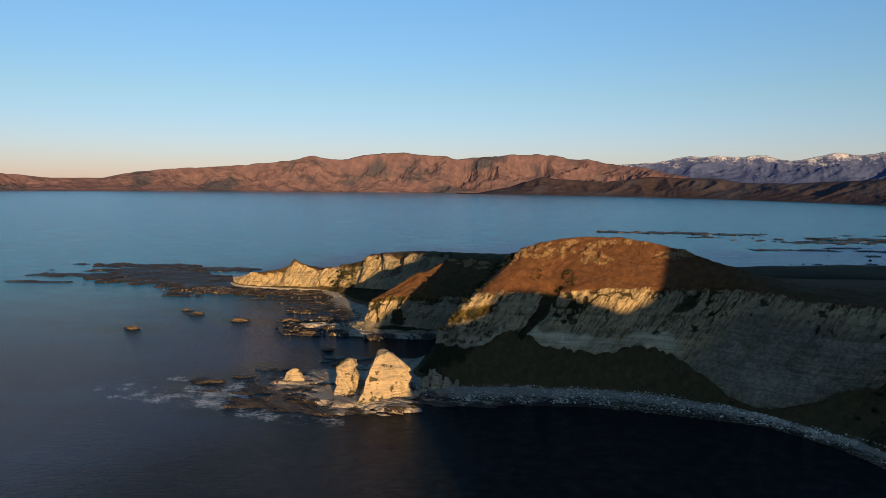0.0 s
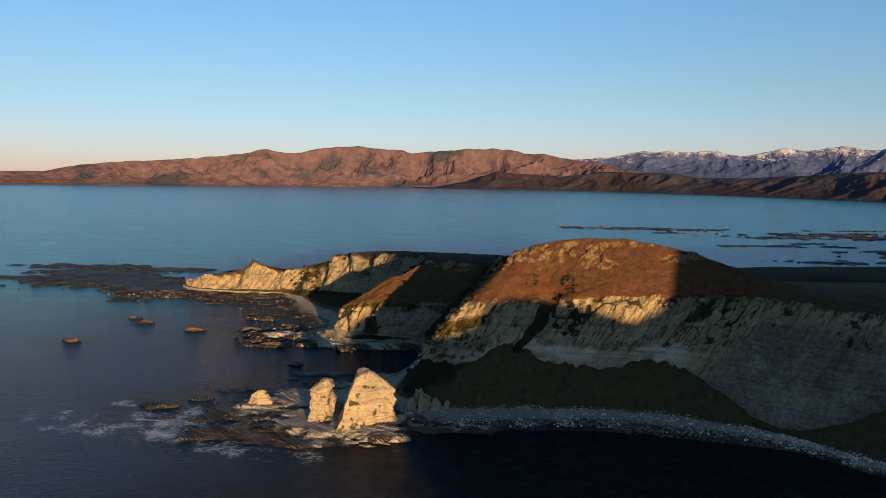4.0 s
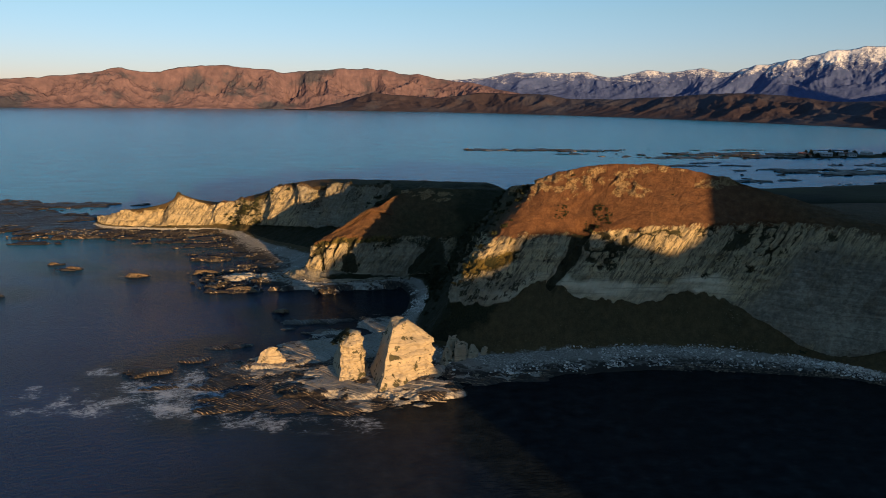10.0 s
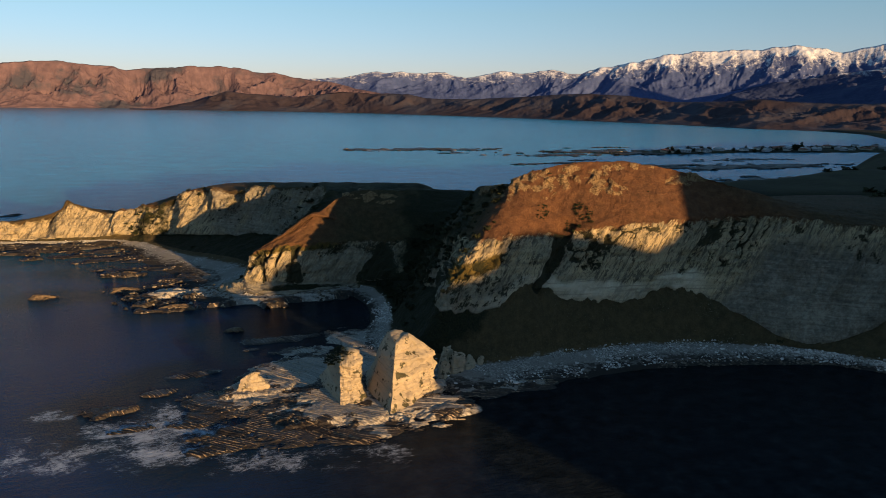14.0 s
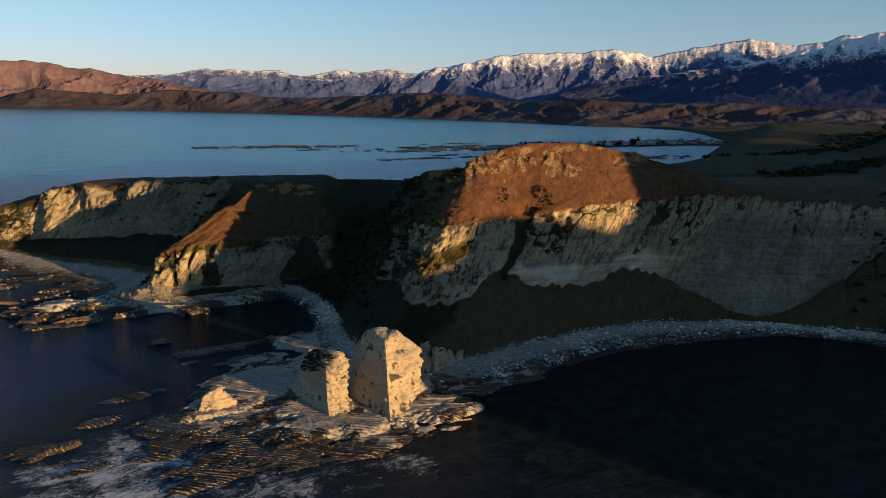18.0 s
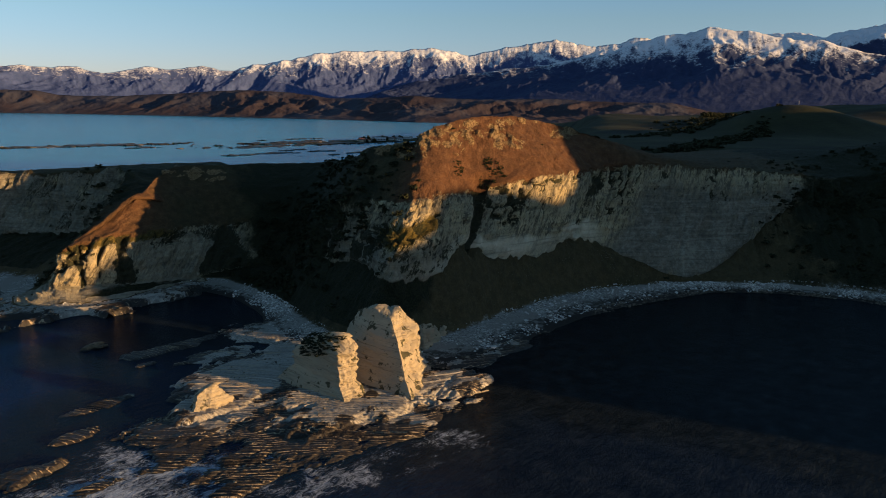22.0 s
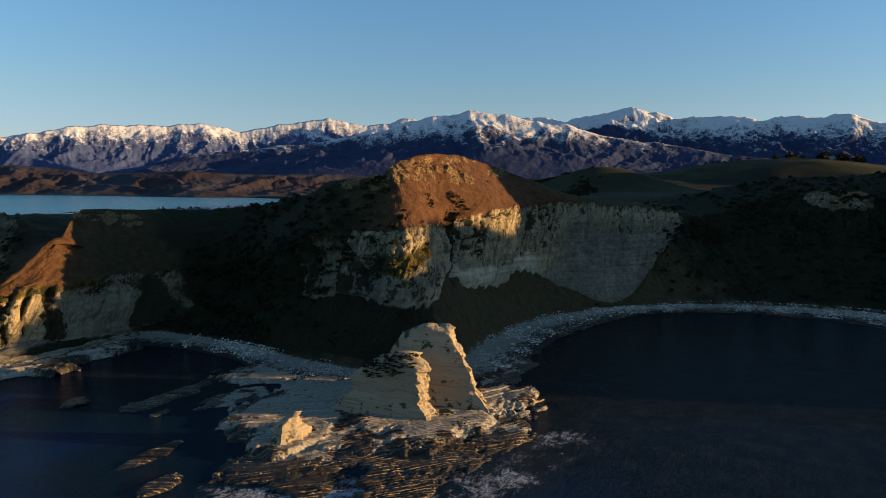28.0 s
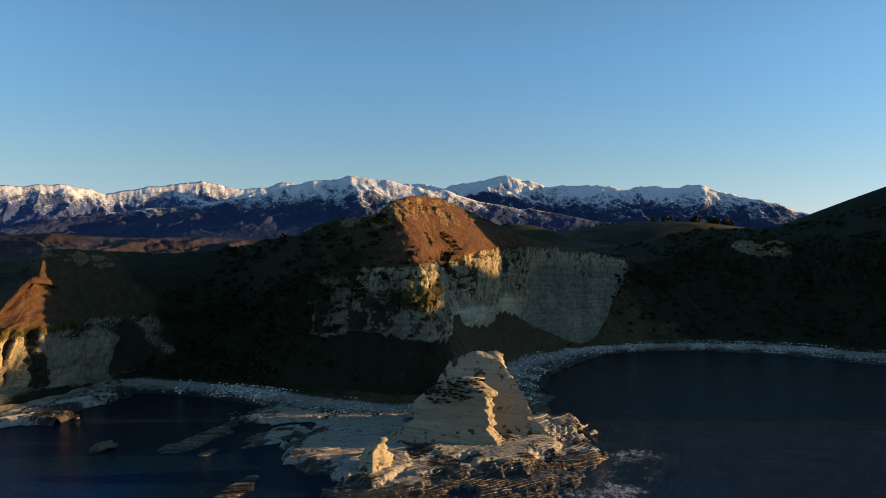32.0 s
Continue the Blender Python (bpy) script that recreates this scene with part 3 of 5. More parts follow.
def inland_height(x, y):
    d = inside_dist(x, y, LAND)
    near = smooth(np.hypot(x - 150, y - 250), 2000, 1000)
    h = 6 + near * (22 + 11 * smooth(x, 40, 200) + 8 * smooth(x, 500, 950) - 26 * smooth(y - 0.55 * x, 190, 420) * smooth(x, 250, 500))
    for hx, hy, hz, r in HILLS:
        h = h + hz * np.exp(-((x - hx) ** 2 + (y - hy) ** 2) / r ** 2)
    h = h + fbm(x / 160, y / 160, 0, 4, seed=5) * (2 + 2.5 * smooth(x, 300, 700)) * near
    return -4 + (h + 4) * smooth(d, 0, 70)


def build_coast():
    n = len(ST)
    S = np.array(ST, float)
    step = np.hypot(*(np.diff(S[:, 7:9], axis=0)).T) + np.hypot(*(np.diff(S[:, 2:4], axis=0)).T)
    t = np.concatenate([i + np.arange(k) / k for i, k in enumerate(np.maximum(12, (step / 2 / 0.55).astype(int)))] + [[n - 1]])
    s = spline(S, t)
    B0 = np.c_[s[:, 0:2], np.zeros(len(t))]
    B1 = np.c_[s[:, 2:4], np.full(len(t), 2.4)]
    F, T, C, R = s[:, 4:7], s[:, 7:10], s[:, 10:13], s[:, 13:16]
    W = B0 + (B0 - B1) * 1.2
    W[:, 2] = -3.5
    inl = R - T
    inl[:, 2] = 0
    inl /= np.maximum(np.linalg.norm(inl, axis=1), 1e-6)[:, None]
    K = R + inl * 70
    K[:, 2] = inland_height(K[:, 0], K[:, 1])
    wav = lambda A, w, sd: vnoise(A[:, 0] / w, A[:, 1] / w, 0, sd)  # noqa: E731
    F[:, 2] += np.where(F[:, 2] > 9, 0.9 * wav(F, 7, 301) + 0.8 * wav(F, 3, 302) + 0.6 * wav(F, 1.3, 306), 0.25 * wav(F, 4, 303))
    T[:, 2] += 0.55 * wav(T, 5, 304) + 0.45 * wav(T, 2, 305)
    lines, subs = [W, B0, B1, F, T, C, R, K], [5, 16, 24, 66, 18, 26, 20]
    rows, zone = [], []
    for k, m in enumerate(subs):
        for f in np.arange(m) / m:
            g = f
            p = lines[k] * (1 - g) + lines[k + 1] * g
            if k == 3:      # cliffs stand steeper than a straight ramp
                p[:, :2] = lines[k][:, :2] * (1 - g ** 1.25) + lines[k + 1][:, :2] * g ** 1.25
            if k == 6:
                p[:, 2] = lines[k][:, 2] + (lines[k + 1][:, 2] - lines[k][:, 2]) * (g * g * (3 - 2 * g))
            rows.append(p)
            zone.append(k + f)
    rows.append(K), zone.append(7.0)
    P, zone = np.array(rows), np.array(zone)
    du, dv = np.gradient(P, axis=1), np.gradient(P, axis=0)
    N = np.cross(du, dv)
    N /= np.maximum(np.linalg.norm(N, axis=2), 1e-9)[..., None]
    N *= np.sign(N[..., 2:3] + 1e-9) if np.mean(N[..., 2]) < 0 else 1
    x, y, z = P[..., 0], P[..., 1], P[..., 2]
    Z = zone[:, None]
    scrub, dry = (np.clip(np.broadcast_to(s[:, k], Z.shape[:1] + (len(t),)), 0, 1) for k in (16, 17))
    cl = smooth(Z, 2.85, 3.15) * smooth(Z, 4.12, 3.9)
    tal = smooth(Z, 2.0, 2.3) * smooth(Z, 3.1, 2.9)
    top = smooth(Z, 4.0, 4.4)
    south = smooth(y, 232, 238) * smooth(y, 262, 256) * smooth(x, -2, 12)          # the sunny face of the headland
    u, uy = x - 0.66 * z, y - 0.1 * z                                                # joints lean with the beds
    flute = ridged(u / 9, uy / 9, z / 34, 5, 0.55, seed=11)
    rib = ridged(u / 3.3, uy / 3.3, z / 16, 4, 0.55, seed=13)
    bed = vnoise(x / 40, y / 40, (z + 0.04 * x) / 0.9, 21) + 0.6 * vnoise(x / 30, y / 30, (z + 0.04 * x) / 2.4, 22)
    big = fbm(x / 22, y / 22, z / 22, 4, seed=31)
    small = fbm(x / 2.2, y / 2.2, z / 2.2, 4, seed=41)
    butt = ridged(x / 24, y / 24, 0, 3, 0.5, seed=15) - 0.5
    for rx, rw, ra in ((-70, 4.0, 6.0), (-52, 3.5, 4.0), (-38, 4.0, 3.5), (-12, 4.0, 4.0), (-100, 5.0, 3.0)):
        butt = butt + (ra / 5.5) * np.exp(-((x - rx) / rw) ** 2) * smooth(y, 400, 430)
    scree = smooth(x - 0.9 * (z - 14), 84, 92) * smooth(y, 205, 214) * smooth(x, 135, 122)
    upper = smooth(Z, 3.22, 3.42)
    # cracks: where a leaning noise changes sign
    gate = smooth(fbm(x / 17, y / 17, z / 11, 3, seed=61) + 0.35 * smooth(Z, 3.4, 4.0), -0.25, 0.35)
    k1 = smooth(np.abs(vnoise(u / 5.0, uy / 5.0, z / 15, 62) + 0.25 * vnoise(x / 2, y / 2, z / 2, 63)), 0.17, 0.03) * gate
    k2 = smooth(np.abs(vnoise(u / 2.3, uy / 2.3, z / 9, 64) + 0.3 * vnoise(x / 1.2, y / 1.2, z / 1.2, 65)), 0.20, 0.04) * smooth(gate + 0.25 * vnoise(x / 7, y / 7, z / 7, 60), 0.15, 0.7)
    crack = np.maximum(k1, 0.75 * k2) * upper * (1 - 0.4 * scree * smooth(Z, 3.92, 3.62)) * cl
    # the deep gully that splits the face, and the dark broken strip beside the scree
    mid = 27.6 + (z - 18) * 0.64 + 1.1 * vnoise(z / 5, 0.3, 0, 58)
    gully = np.exp(-((x - mid + 0.5 * vnoise(x / 3, z / 3, 0, 66)) / (1.7 + 0.07 * (z - 18) + 0.7 * vnoise(z / 3, 0.7, 0, 59))) ** 2) * south * smooth(Z, 2.7, 3.1) * smooth(Z, 4.6, 4.15)
    strip = np.exp(-((x - 78 - 0.95 * (z - 22)) / 4.5) ** 2) * south * smooth(Z, 3.12, 3.3)
    crack = crack * (1 - 0.6 * smooth(y, 365, 380))
    crack = np.maximum(crack, np.maximum(1.3 * smooth(gully, 0.35, 0.6), strip * (0.40 + 0.75 * smooth(fbm(u / 4, uy / 4, z / 7, 4, seed=67), -0.35, 0.35))))
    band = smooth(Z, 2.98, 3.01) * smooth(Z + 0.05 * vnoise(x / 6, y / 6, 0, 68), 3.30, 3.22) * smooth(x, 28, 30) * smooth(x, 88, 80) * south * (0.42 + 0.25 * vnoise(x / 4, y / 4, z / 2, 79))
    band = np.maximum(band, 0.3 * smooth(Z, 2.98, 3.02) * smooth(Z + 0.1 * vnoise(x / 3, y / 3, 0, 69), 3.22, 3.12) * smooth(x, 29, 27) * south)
    shabby = smooth(x, 26, 20) * smooth(z, 27.5, 24) * smooth(y, 262, 256) * smooth(y, 232, 238) * smooth(Z, 2.98, 3.1) * smooth(Z, 3.9, 3.7)
    crack = np.maximum(crack, 0.72 * shabby * smooth(fbm(u / 2.0, uy / 2.0, z / 2.4, 5, 0.65, seed=75) + 0.2, -0.4, 0.6))
    wild = 1 - 0.45 * south
    disp = cl * (5.5 * butt * smooth(y, 365, 385) + 2.4 * (flute - 0.5) * wild + 1.5 * (rib - 0.5) * (0.5 + 0.5 * upper) + 0.28 * bed * (1 - 0.8 * scree) + 1.2 * big + 0.5 * small + 0.3 * fbm(u / 0.9, uy / 0.9, z / 2.4, 3, seed=42))
    disp = disp - cl * (1.5 * k1 + 0.7 * k2) * upper * (1 - 0.8 * scree) - 4.2 * gully - 1.0 * strip * cl + 0.9 * band + 0.5 * cl * smooth(Z, 3.0, 3.03) * (1 - scree)
    disp = disp + tal * (0.9 * big + 0.35 * small + 0.6 * (ridged(u / 5, uy / 14, z / 20, 4, seed=17) - 0.5)) + top * (0.6 * big + 0.28 * small) * smooth(Z, 7.0, 6.6)
    # outcrops under the crest: centre x, z, half width, half height
    outcrop = np.zeros(x.shape)
    for ox, oz, ow, oh, k in ((23, 49, 5, 3.0, 1), (29, 51, 6, 3.4, 1), (36, 51, 6, 3.6, 1), (43, 52.5, 6, 3.0, .85), (53, 50.5, 3.2, 2.4, 1), (57, 53, 2.6, 3.4, 1), (59, 49.4, 4, 1.6, .9), (63, 56, 4, 1.0, 1), (72, 56, 5, 0.9, 1), (84, 51.6, 4, 1.7, 1), (91, 53, 4, 1.2, 1), (48, 55, 6, 1.6, .7)):
        outcrop = np.maximum(outcrop, k * np.exp(-((x - ox) / ow) ** 2 - ((z - oz) / oh) ** 2))
    outcrop = outcrop * smooth(y, 240, 246) * smooth(y, 285, 275) * smooth(Z, 4.3, 4.6) * smooth(Z, 6.15, 6.0)
    terrace = np.zeros(x.shape)
    for ox, oz in ((5, 36.6), (12, 36), (1, 34.6), (10, 33.6), (-5, 36.8)):
        terrace = np.maximum(terrace, np.exp(-((x - ox) / 4.5) ** 2 - ((z - oz) / 0.9) ** 2) * smooth(y, 345, 350) * smooth(y, 372, 366))
    ragged = 0.42 + 1.1 * fbm(x / 2.6, y / 2.6, z / 1.7, 5, 0.6, seed=51)
    outcrop = np.clip(1.5 * np.maximum(outcrop, 0.9 * terrace) * np.clip(ragged + 0.3, 0, 1.3), 0, 1)
    disp = disp + smooth(outcrop, 0.3, 0.6) * (0.25 + 0.7 * small + 0.3 * fbm(x / 0.9, y / 0.9, z / 0.7, 3, seed=52))
    beach = smooth(Z, 0.8, 1.2) * smooth(Z, 2.2, 1.9)
    disp = disp + beach * (0.15 * big + 0.12 * small)
    P = P + N * disp[..., None]
    west = smooth(x, 12, 2) * smooth(y, 250, 258) * smooth(y, 330, 320)                   # the shaded ravine side, coloured darker to match its shade
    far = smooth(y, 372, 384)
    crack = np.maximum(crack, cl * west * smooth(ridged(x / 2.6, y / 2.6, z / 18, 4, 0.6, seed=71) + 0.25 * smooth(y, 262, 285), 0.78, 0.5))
    crack = np.maximum(crack, cl * far * 0.6 * smooth(flute, 0.46, 0.30) * smooth(x, -85, -70))
    crack = np.maximum(crack, 0.62 * cl * smooth(Z, 3.86, 3.99) * smooth(vnoise(x / 2.4, y / 2.4, 0, 72), -0.4, 0.3))
    spur = smooth(y, 322, 328) * smooth(y, 362, 352) * smooth(x, -60, -52) * smooth(x, 12, 6)
    deep = smooth(np.abs(vnoise(x / 3.2, y / 6, z / 30, 73)), 0.22, 0.05) * smooth(x, -26, -30) * spur * cl
    P = P - N * (1.6 * deep)[..., None]
    crack = np.maximum(crack, deep)
    crack = np.maximum(crack, spur * cl * smooth(x + 11.7 - 0.82 * z + 1.5 * vnoise(x / 3, y / 3, z / 3, 76), -0.6, 0.8))
    crack = np.maximum(crack, spur * cl * smooth(np.hypot((x + 32.5) / 4.0, (z - 7) / 6.5) + 0.3 * vnoise(x / 2, y / 2, z / 2, 77), 1.1, 0.8))
    crack = np.maximum(crack, 0.7 * spur * cl * smooth(Z, 3.45, 3.8) * smooth(fbm(x / 4, y / 4, z / 3, 4, seed=78), -0.1, 0.3) * smooth(x, -28, -22))
    moss = np.exp(-((z - 26.5 - 0.3 * (x - 5)) / 2.2) ** 2) * smooth(x, 20, 14) * smooth(x, -9, -4) * smooth(y, 262, 256) * smooth(y, 236, 242) * cl
    moss = np.maximum(moss, 0.5 * cl * smooth(x, 10, 4) * smooth(x, -6, -2) * smooth(y, 258, 252) * smooth(y, 240, 246) * smooth(z, 22, 26))
    moss = np.maximum(moss, spur * 0.75 * smooth(Z, 3.72, 3.9) * smooth(Z, 4.25, 4.1) * smooth(x, -8, -16))
    nose = smooth(x, 24, 10) * smooth(z, 25, 20) * smooth(y, 275, 262) * smooth(y, 230, 240)
    # scree grey, plus shade painted on the ravine, nose, cove and spur sides
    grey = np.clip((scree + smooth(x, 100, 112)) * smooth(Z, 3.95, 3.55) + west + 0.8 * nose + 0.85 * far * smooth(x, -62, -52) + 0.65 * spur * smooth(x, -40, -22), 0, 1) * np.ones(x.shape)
    slab = smooth(y, 322, 328) * smooth(y, 358, 352) * smooth(x, -66, -58) * smooth(x, -4, -10)
    scrub = np.where(slab > 0.5, scrub * (Z > 3.1), scrub)
    P = P + N * (slab * smooth(Z, 1.6, 1.8) * smooth(Z, 3.1, 3.0) * (0.55 * vnoise(x / 26, y / 26, (z + 0.12 * x - 0.1 * y) / 0.35, 81) + 0.35 * vnoise(x / 5, y / 5, z / 2, 82)))[..., None]
    grey = np.maximum(grey, 0.9 * slab * (Z < 3.06))
    band = np.maximum(band, 0.10 * slab * (Z > 1.7) * (Z < 3.06))
    ledgy = np.exp(-((y - 132) / 13) ** 2 - ((z - 43) / 4.5) ** 2) * (x > 180)
    outcrop = np.where(ledgy > 0.3, 0.75 * smooth(vnoise(x / 30, y / 9, z / 0.9, 74), -0.5, 0.2), outcrop)
    scrub = np.where(ledgy > 0.3, 0, scrub)
    low = smooth(Z, 3.08, 2.96)
    scrub = np.maximum(scrub, low * np.clip(smooth(y, 372, 384) * smooth(x, -95, -75) + smooth(y, 252, 266) * smooth(y, 345, 325) + 0.7 * smooth(x, 20, 4) * smooth(y, 234, 242) * smooth(y, 300, 280), 0, 1) * (Z > 2.15))
    scrub = scrub * (1 - 0.9 * smooth(outcrop, 0.3, 0.5))
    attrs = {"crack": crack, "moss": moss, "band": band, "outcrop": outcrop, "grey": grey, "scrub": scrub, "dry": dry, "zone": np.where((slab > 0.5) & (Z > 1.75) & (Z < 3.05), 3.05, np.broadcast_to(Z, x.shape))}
    cut = np.cumsum([0] + subs)

    def piece(name, a, b, parent=None, **tags):
        sl = slice(cut[a], cut[b] + 1)
        return obj(name, grid_mesh(name, P[sl], {k: v[sl] for k, v in attrs.items()}), MAT_COAST, parent, **tags)

    piece("beach", 0, 2, label="curved pale pebble beach below the cliffs", category="beach", kind="structure")
    head = tagged(new("headland"), label="limestone headland with pale cliffs under dry brown grass", category="headland", kind="structure")
    piece("talus_slope", 2, 3, head)
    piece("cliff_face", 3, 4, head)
    piece("grass_slope", 4, 7, head)
    return P, zone, s


COAST_P, COAST_ZONE, COAST_S = build_coast()


# ---- inland ground as one sheet to the far hills ----
def build_inland():
    def sheet(xs, ys):
        X, Y = np.meshgrid(xs, ys)
        return np.stack([X, Y, inland_height(X, Y)], -1)
    g1 = sheet(np.arange(-220, 1900, 9.0), np.arange(-500, 1700, 9.0))
    obj("ground", grid_mesh("ground", g1, keep=(g1[:-1, :-1, 2] > -3.9) | (g1[1:, 1:, 2] > -3.9)), MAT_INLAND, label="dark rolling pasture behind the headland", category="ground", kind="structure")
    g2 = sheet(np.arange(-5000, 5600, 60.0), np.arange(1690, 5600, 60.0))
    obj("coastal_plain", grid_mesh("coastal_plain", g2, keep=(g2[:-1, :-1, 2] > -3.9) | (g2[1:, 1:, 2] > -3.9)), MAT_INLAND, label="dark coastal plain round the far bay", category="ground", kind="structure")
    g3 = sheet(np.arange(1890, 5600, 60.0), np.arange(-900, 1760, 60.0))
    obj("inland_plain", grid_mesh("inland_plain", g3), MAT_INLAND, label="dark inland plain below the mountains", category="ground", kind="structure")


build_inland()

# ---- far ranges: azimuth and elevation of the skyline, degrees ----
BROWN = [(-35.24, 0.18), (-32.25, -0.09), (-29.07, -0.06), (-26.83, 0.45), (-23.36, 0.71), (-18.91, 1.02), (-13.85, 1.73), (-12.54, 1.53), (-9.41, 1.91), (-7.0, 2.13), (-4.96, 1.88), (-2.46, 1.71), (0.51, 1.93), (3.51, 2.14), (5.67, 1.79), (7.41, 1.68), (9.59, 1.32), (12.63, 0.88), (15.23, 0.31)]
FARSNOW = [(0, -0.9), (4, -0.3), (8, 0.7)] + [(10.45, 1.33), (13.47, 1.57), (16.23, 2.09), (18.97, 2.02), (21.44, 2.02), (23.09, 1.7), (26.22, 2.23), (27.4, 2.03), (29.63, 2.41), (30.77, 2.1), (31.83, 2.15), (34.63, 2.83), (37.63, 3.42), (42.72, 3.77), (46.86, 3.99), (49.32, 3.6), (52.43, 4.19), (55.79, 4.66), (57.29, 4.34), (57.46, 4.22), (62.46, 4.83)]
MASSIF = [(38, -0.6), (44, 1.3)] + [(48.9, 2.27), (53.65, 2.83), (57.49, 3.4), (62.89, 4.43), (66.09, 5.2), (68.03, 5.64), (71.88, 5.18), (75.52, 5.02), (75.61, 5.0), (79.81, 5.89), (83.91, 5.12), (85.49, 5.0), (87.8, 5.23), (89.87, 4.79), (91.95, 4.98), (94.79, 5.14), (97.55, 4.18), (100.57, 3.48), (103.46, 2.56), (105.19, 1.95)] + [(110, 0.6)]
RIDGE = [(46, 0.2), (50, 1.2), (53.02, 2.03), (56.42, 2.96), (59.88, 3.8), (62.5, 4.49), (65.57, 5.26), (68.2, 5.63), (71.27, 5.34), (75.62, 4.7), (78.19, 4.0), (81.95, 3.31), (85.18, 2.87), (87.92, 2.4), (94, 1.6), (102, 0.6)]
FOOT = [(0, -0.9), (3, -0.3)] + [(5.17, 0.43), (10.2, 0.08), (13.65, 0.55), (18.86, 0.41), (23.21, 0.16), (20.14, 0.15), (26.01, 0.26), (32.06, 0.71), (35.98, 0.61), (39.03, 0.16), (45.42, 0.44), (49.56, 0.26), (54.3, 0.34), (59.14, 0.19), (55.88, 0.4), (64.37, 0.12)] + [(70, -1)]


def build_range(name, line, eye, crest_d, front_d, mat, rough, steps, rows, seed, az_pad=1.5, spur_w=520.0, snowy=0.16, snow_up=0.0, low=0.4, spurs=0.0, run_f=0.3, own=0.55, **tags):
    """A range of hills: a skyline, spurs that run down to its foot, and a back."""
    az0 = np.array(sorted(line))
    az = np.linspace(az0[0, 0] - az_pad, az0[-1, 0] + az_pad, steps)
    el = np.interp(az, az0[:, 0], az0[:, 1])
    cd, fd = crest_d(az), front_d(az)
    top = eye[2] + cd * np.tan(np.radians(el))
    v = np.r_[np.linspace(0, 1, rows), 1.04, 1.1]
    V, A = np.meshgrid(v, az, indexing="ij")
    D = fd + (cd - fd) * V
    x = eye[0] + D * np.sin(np.radians(A))
    y = eye[1] + D * np.cos(np.radians(A))
    wob = fbm(x / 900, y / 900, 0, 3, seed=seed) * 1.2
    wx, wy = x + 90 * wob, y + 90 * fbm(x / 700, y / 700, 0, 3, seed=seed + 1)
    sp = ridged(wx / spur_w, wy / spur_w, 0, 6, 0.5, seed=seed)
    if spurs > 0:                        # long spurs that run down from the crest, with side ridges
        run = ridged(A * run_f + 0.9 * wob + 0.25 * fbm(x / 260, y / 260, 0, 3, seed=seed + 22), V * 1.6 + 0.3 * wob, 0, 6, 0.55, seed=seed + 21)
        sp = sp * (1 - spurs) + spurs * run
    det = fbm(x / 60, y / 60, 0, 4, seed=seed + 9)
    shape = V ** 1.15
    hump = np.sin(np.pi * np.clip(V, 0, 1)) ** 0.8
    h = top * (shape + rough * (low + (1 - low) * smooth(V, 0.4, 0.85)) * hump * (sp - 0.55)) + det * top * 0.03 * hump * (low + (1 - low) * smooth(V, 0.4, 0.85)) + top * 0.03 * fbm(x / 110, y / 110, 0, 4, seed=seed + 3) * smooth(V, 0.7, 1.0)
    h = np.where(V > 1, top * (1 - (V - 1) * 6), h)
    h = np.maximum(h, 1.5) - 6 * smooth(V, 0.03, 0.0)
    P = np.stack([x, y, h], -1)
    return obj(name, grid_mesh(name, P[:, ::-1], {"height": (h / ((1 - own) * np.max(top) + own * top) + snow_up + snowy * (ridged(A * 1.1 + 0.8 * wob, V * 7 + 0.5 * wob, 0, 5, 0.6, seed=seed + 5) - 0.5))[:, ::-1]}), mat, **tags)


one = lambda d: (lambda az: np.full(np.shape(az), float(d)))  # noqa: E731
build_range("brown_hills", BROWN, (0, 0, 80), lambda a: np.interp(a, (-36, -2, 8, 12, 17), (4930, 4930, 4850, 4700, 4450)), lambda a: np.interp(a, (-36, -2, 5, 10.7, 17), (4640, 4620, 4480, 4250, 3950)), MAT_BROWN, 0.95, 1500, 110, 3, spur_w=230.0, spurs=0.4, run_f=0.36, label="brown hills across the bay", category="hills", kind="structure")
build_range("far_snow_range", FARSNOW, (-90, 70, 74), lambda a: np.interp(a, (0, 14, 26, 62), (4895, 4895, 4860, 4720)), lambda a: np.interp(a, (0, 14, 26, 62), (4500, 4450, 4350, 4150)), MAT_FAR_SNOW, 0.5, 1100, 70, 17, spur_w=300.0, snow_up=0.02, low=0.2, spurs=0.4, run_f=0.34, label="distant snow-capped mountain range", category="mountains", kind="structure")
build_range("snow_massif", MASSIF, (-160, 150, 50), one(4560), one(3600), MAT_MOUNTAIN, 0.55, 1500, 130, 29, spur_w=380.0, low=0.3, spurs=0.4, run_f=0.3, snow_up=0.03, own=0.3, label="high snow-covered mountains above dark forested slopes", category="mountains", kind="structure")
build_range("forested_ridge", RIDGE, (-167, 163, 47), one(3800), one(2950), MAT_MOUNTAIN, 0.36, 900, 90, 33, spur_w=330.0, low=0.12, spurs=0.45, run_f=0.3, snow_up=-0.02, own=0.0, label="dark forested ridge with streaks of snow along its top", category="mountains", kind="structure")
build_range("foothills", FOOT, (-100, 80, 70), lambda a: np.interp(a, (0, 15, 30, 45, 65), (4450, 4150, 3500, 3000, 2900)), lambda a: np.interp(a, (0, 15, 30, 45, 65), (4200, 3900, 3150, 2500, 2400)), MAT_FOOT, 0.55, 800, 40, 41, spur_w=150.0, label="low brown foothills behind the shore", category="hills", kind="structure")


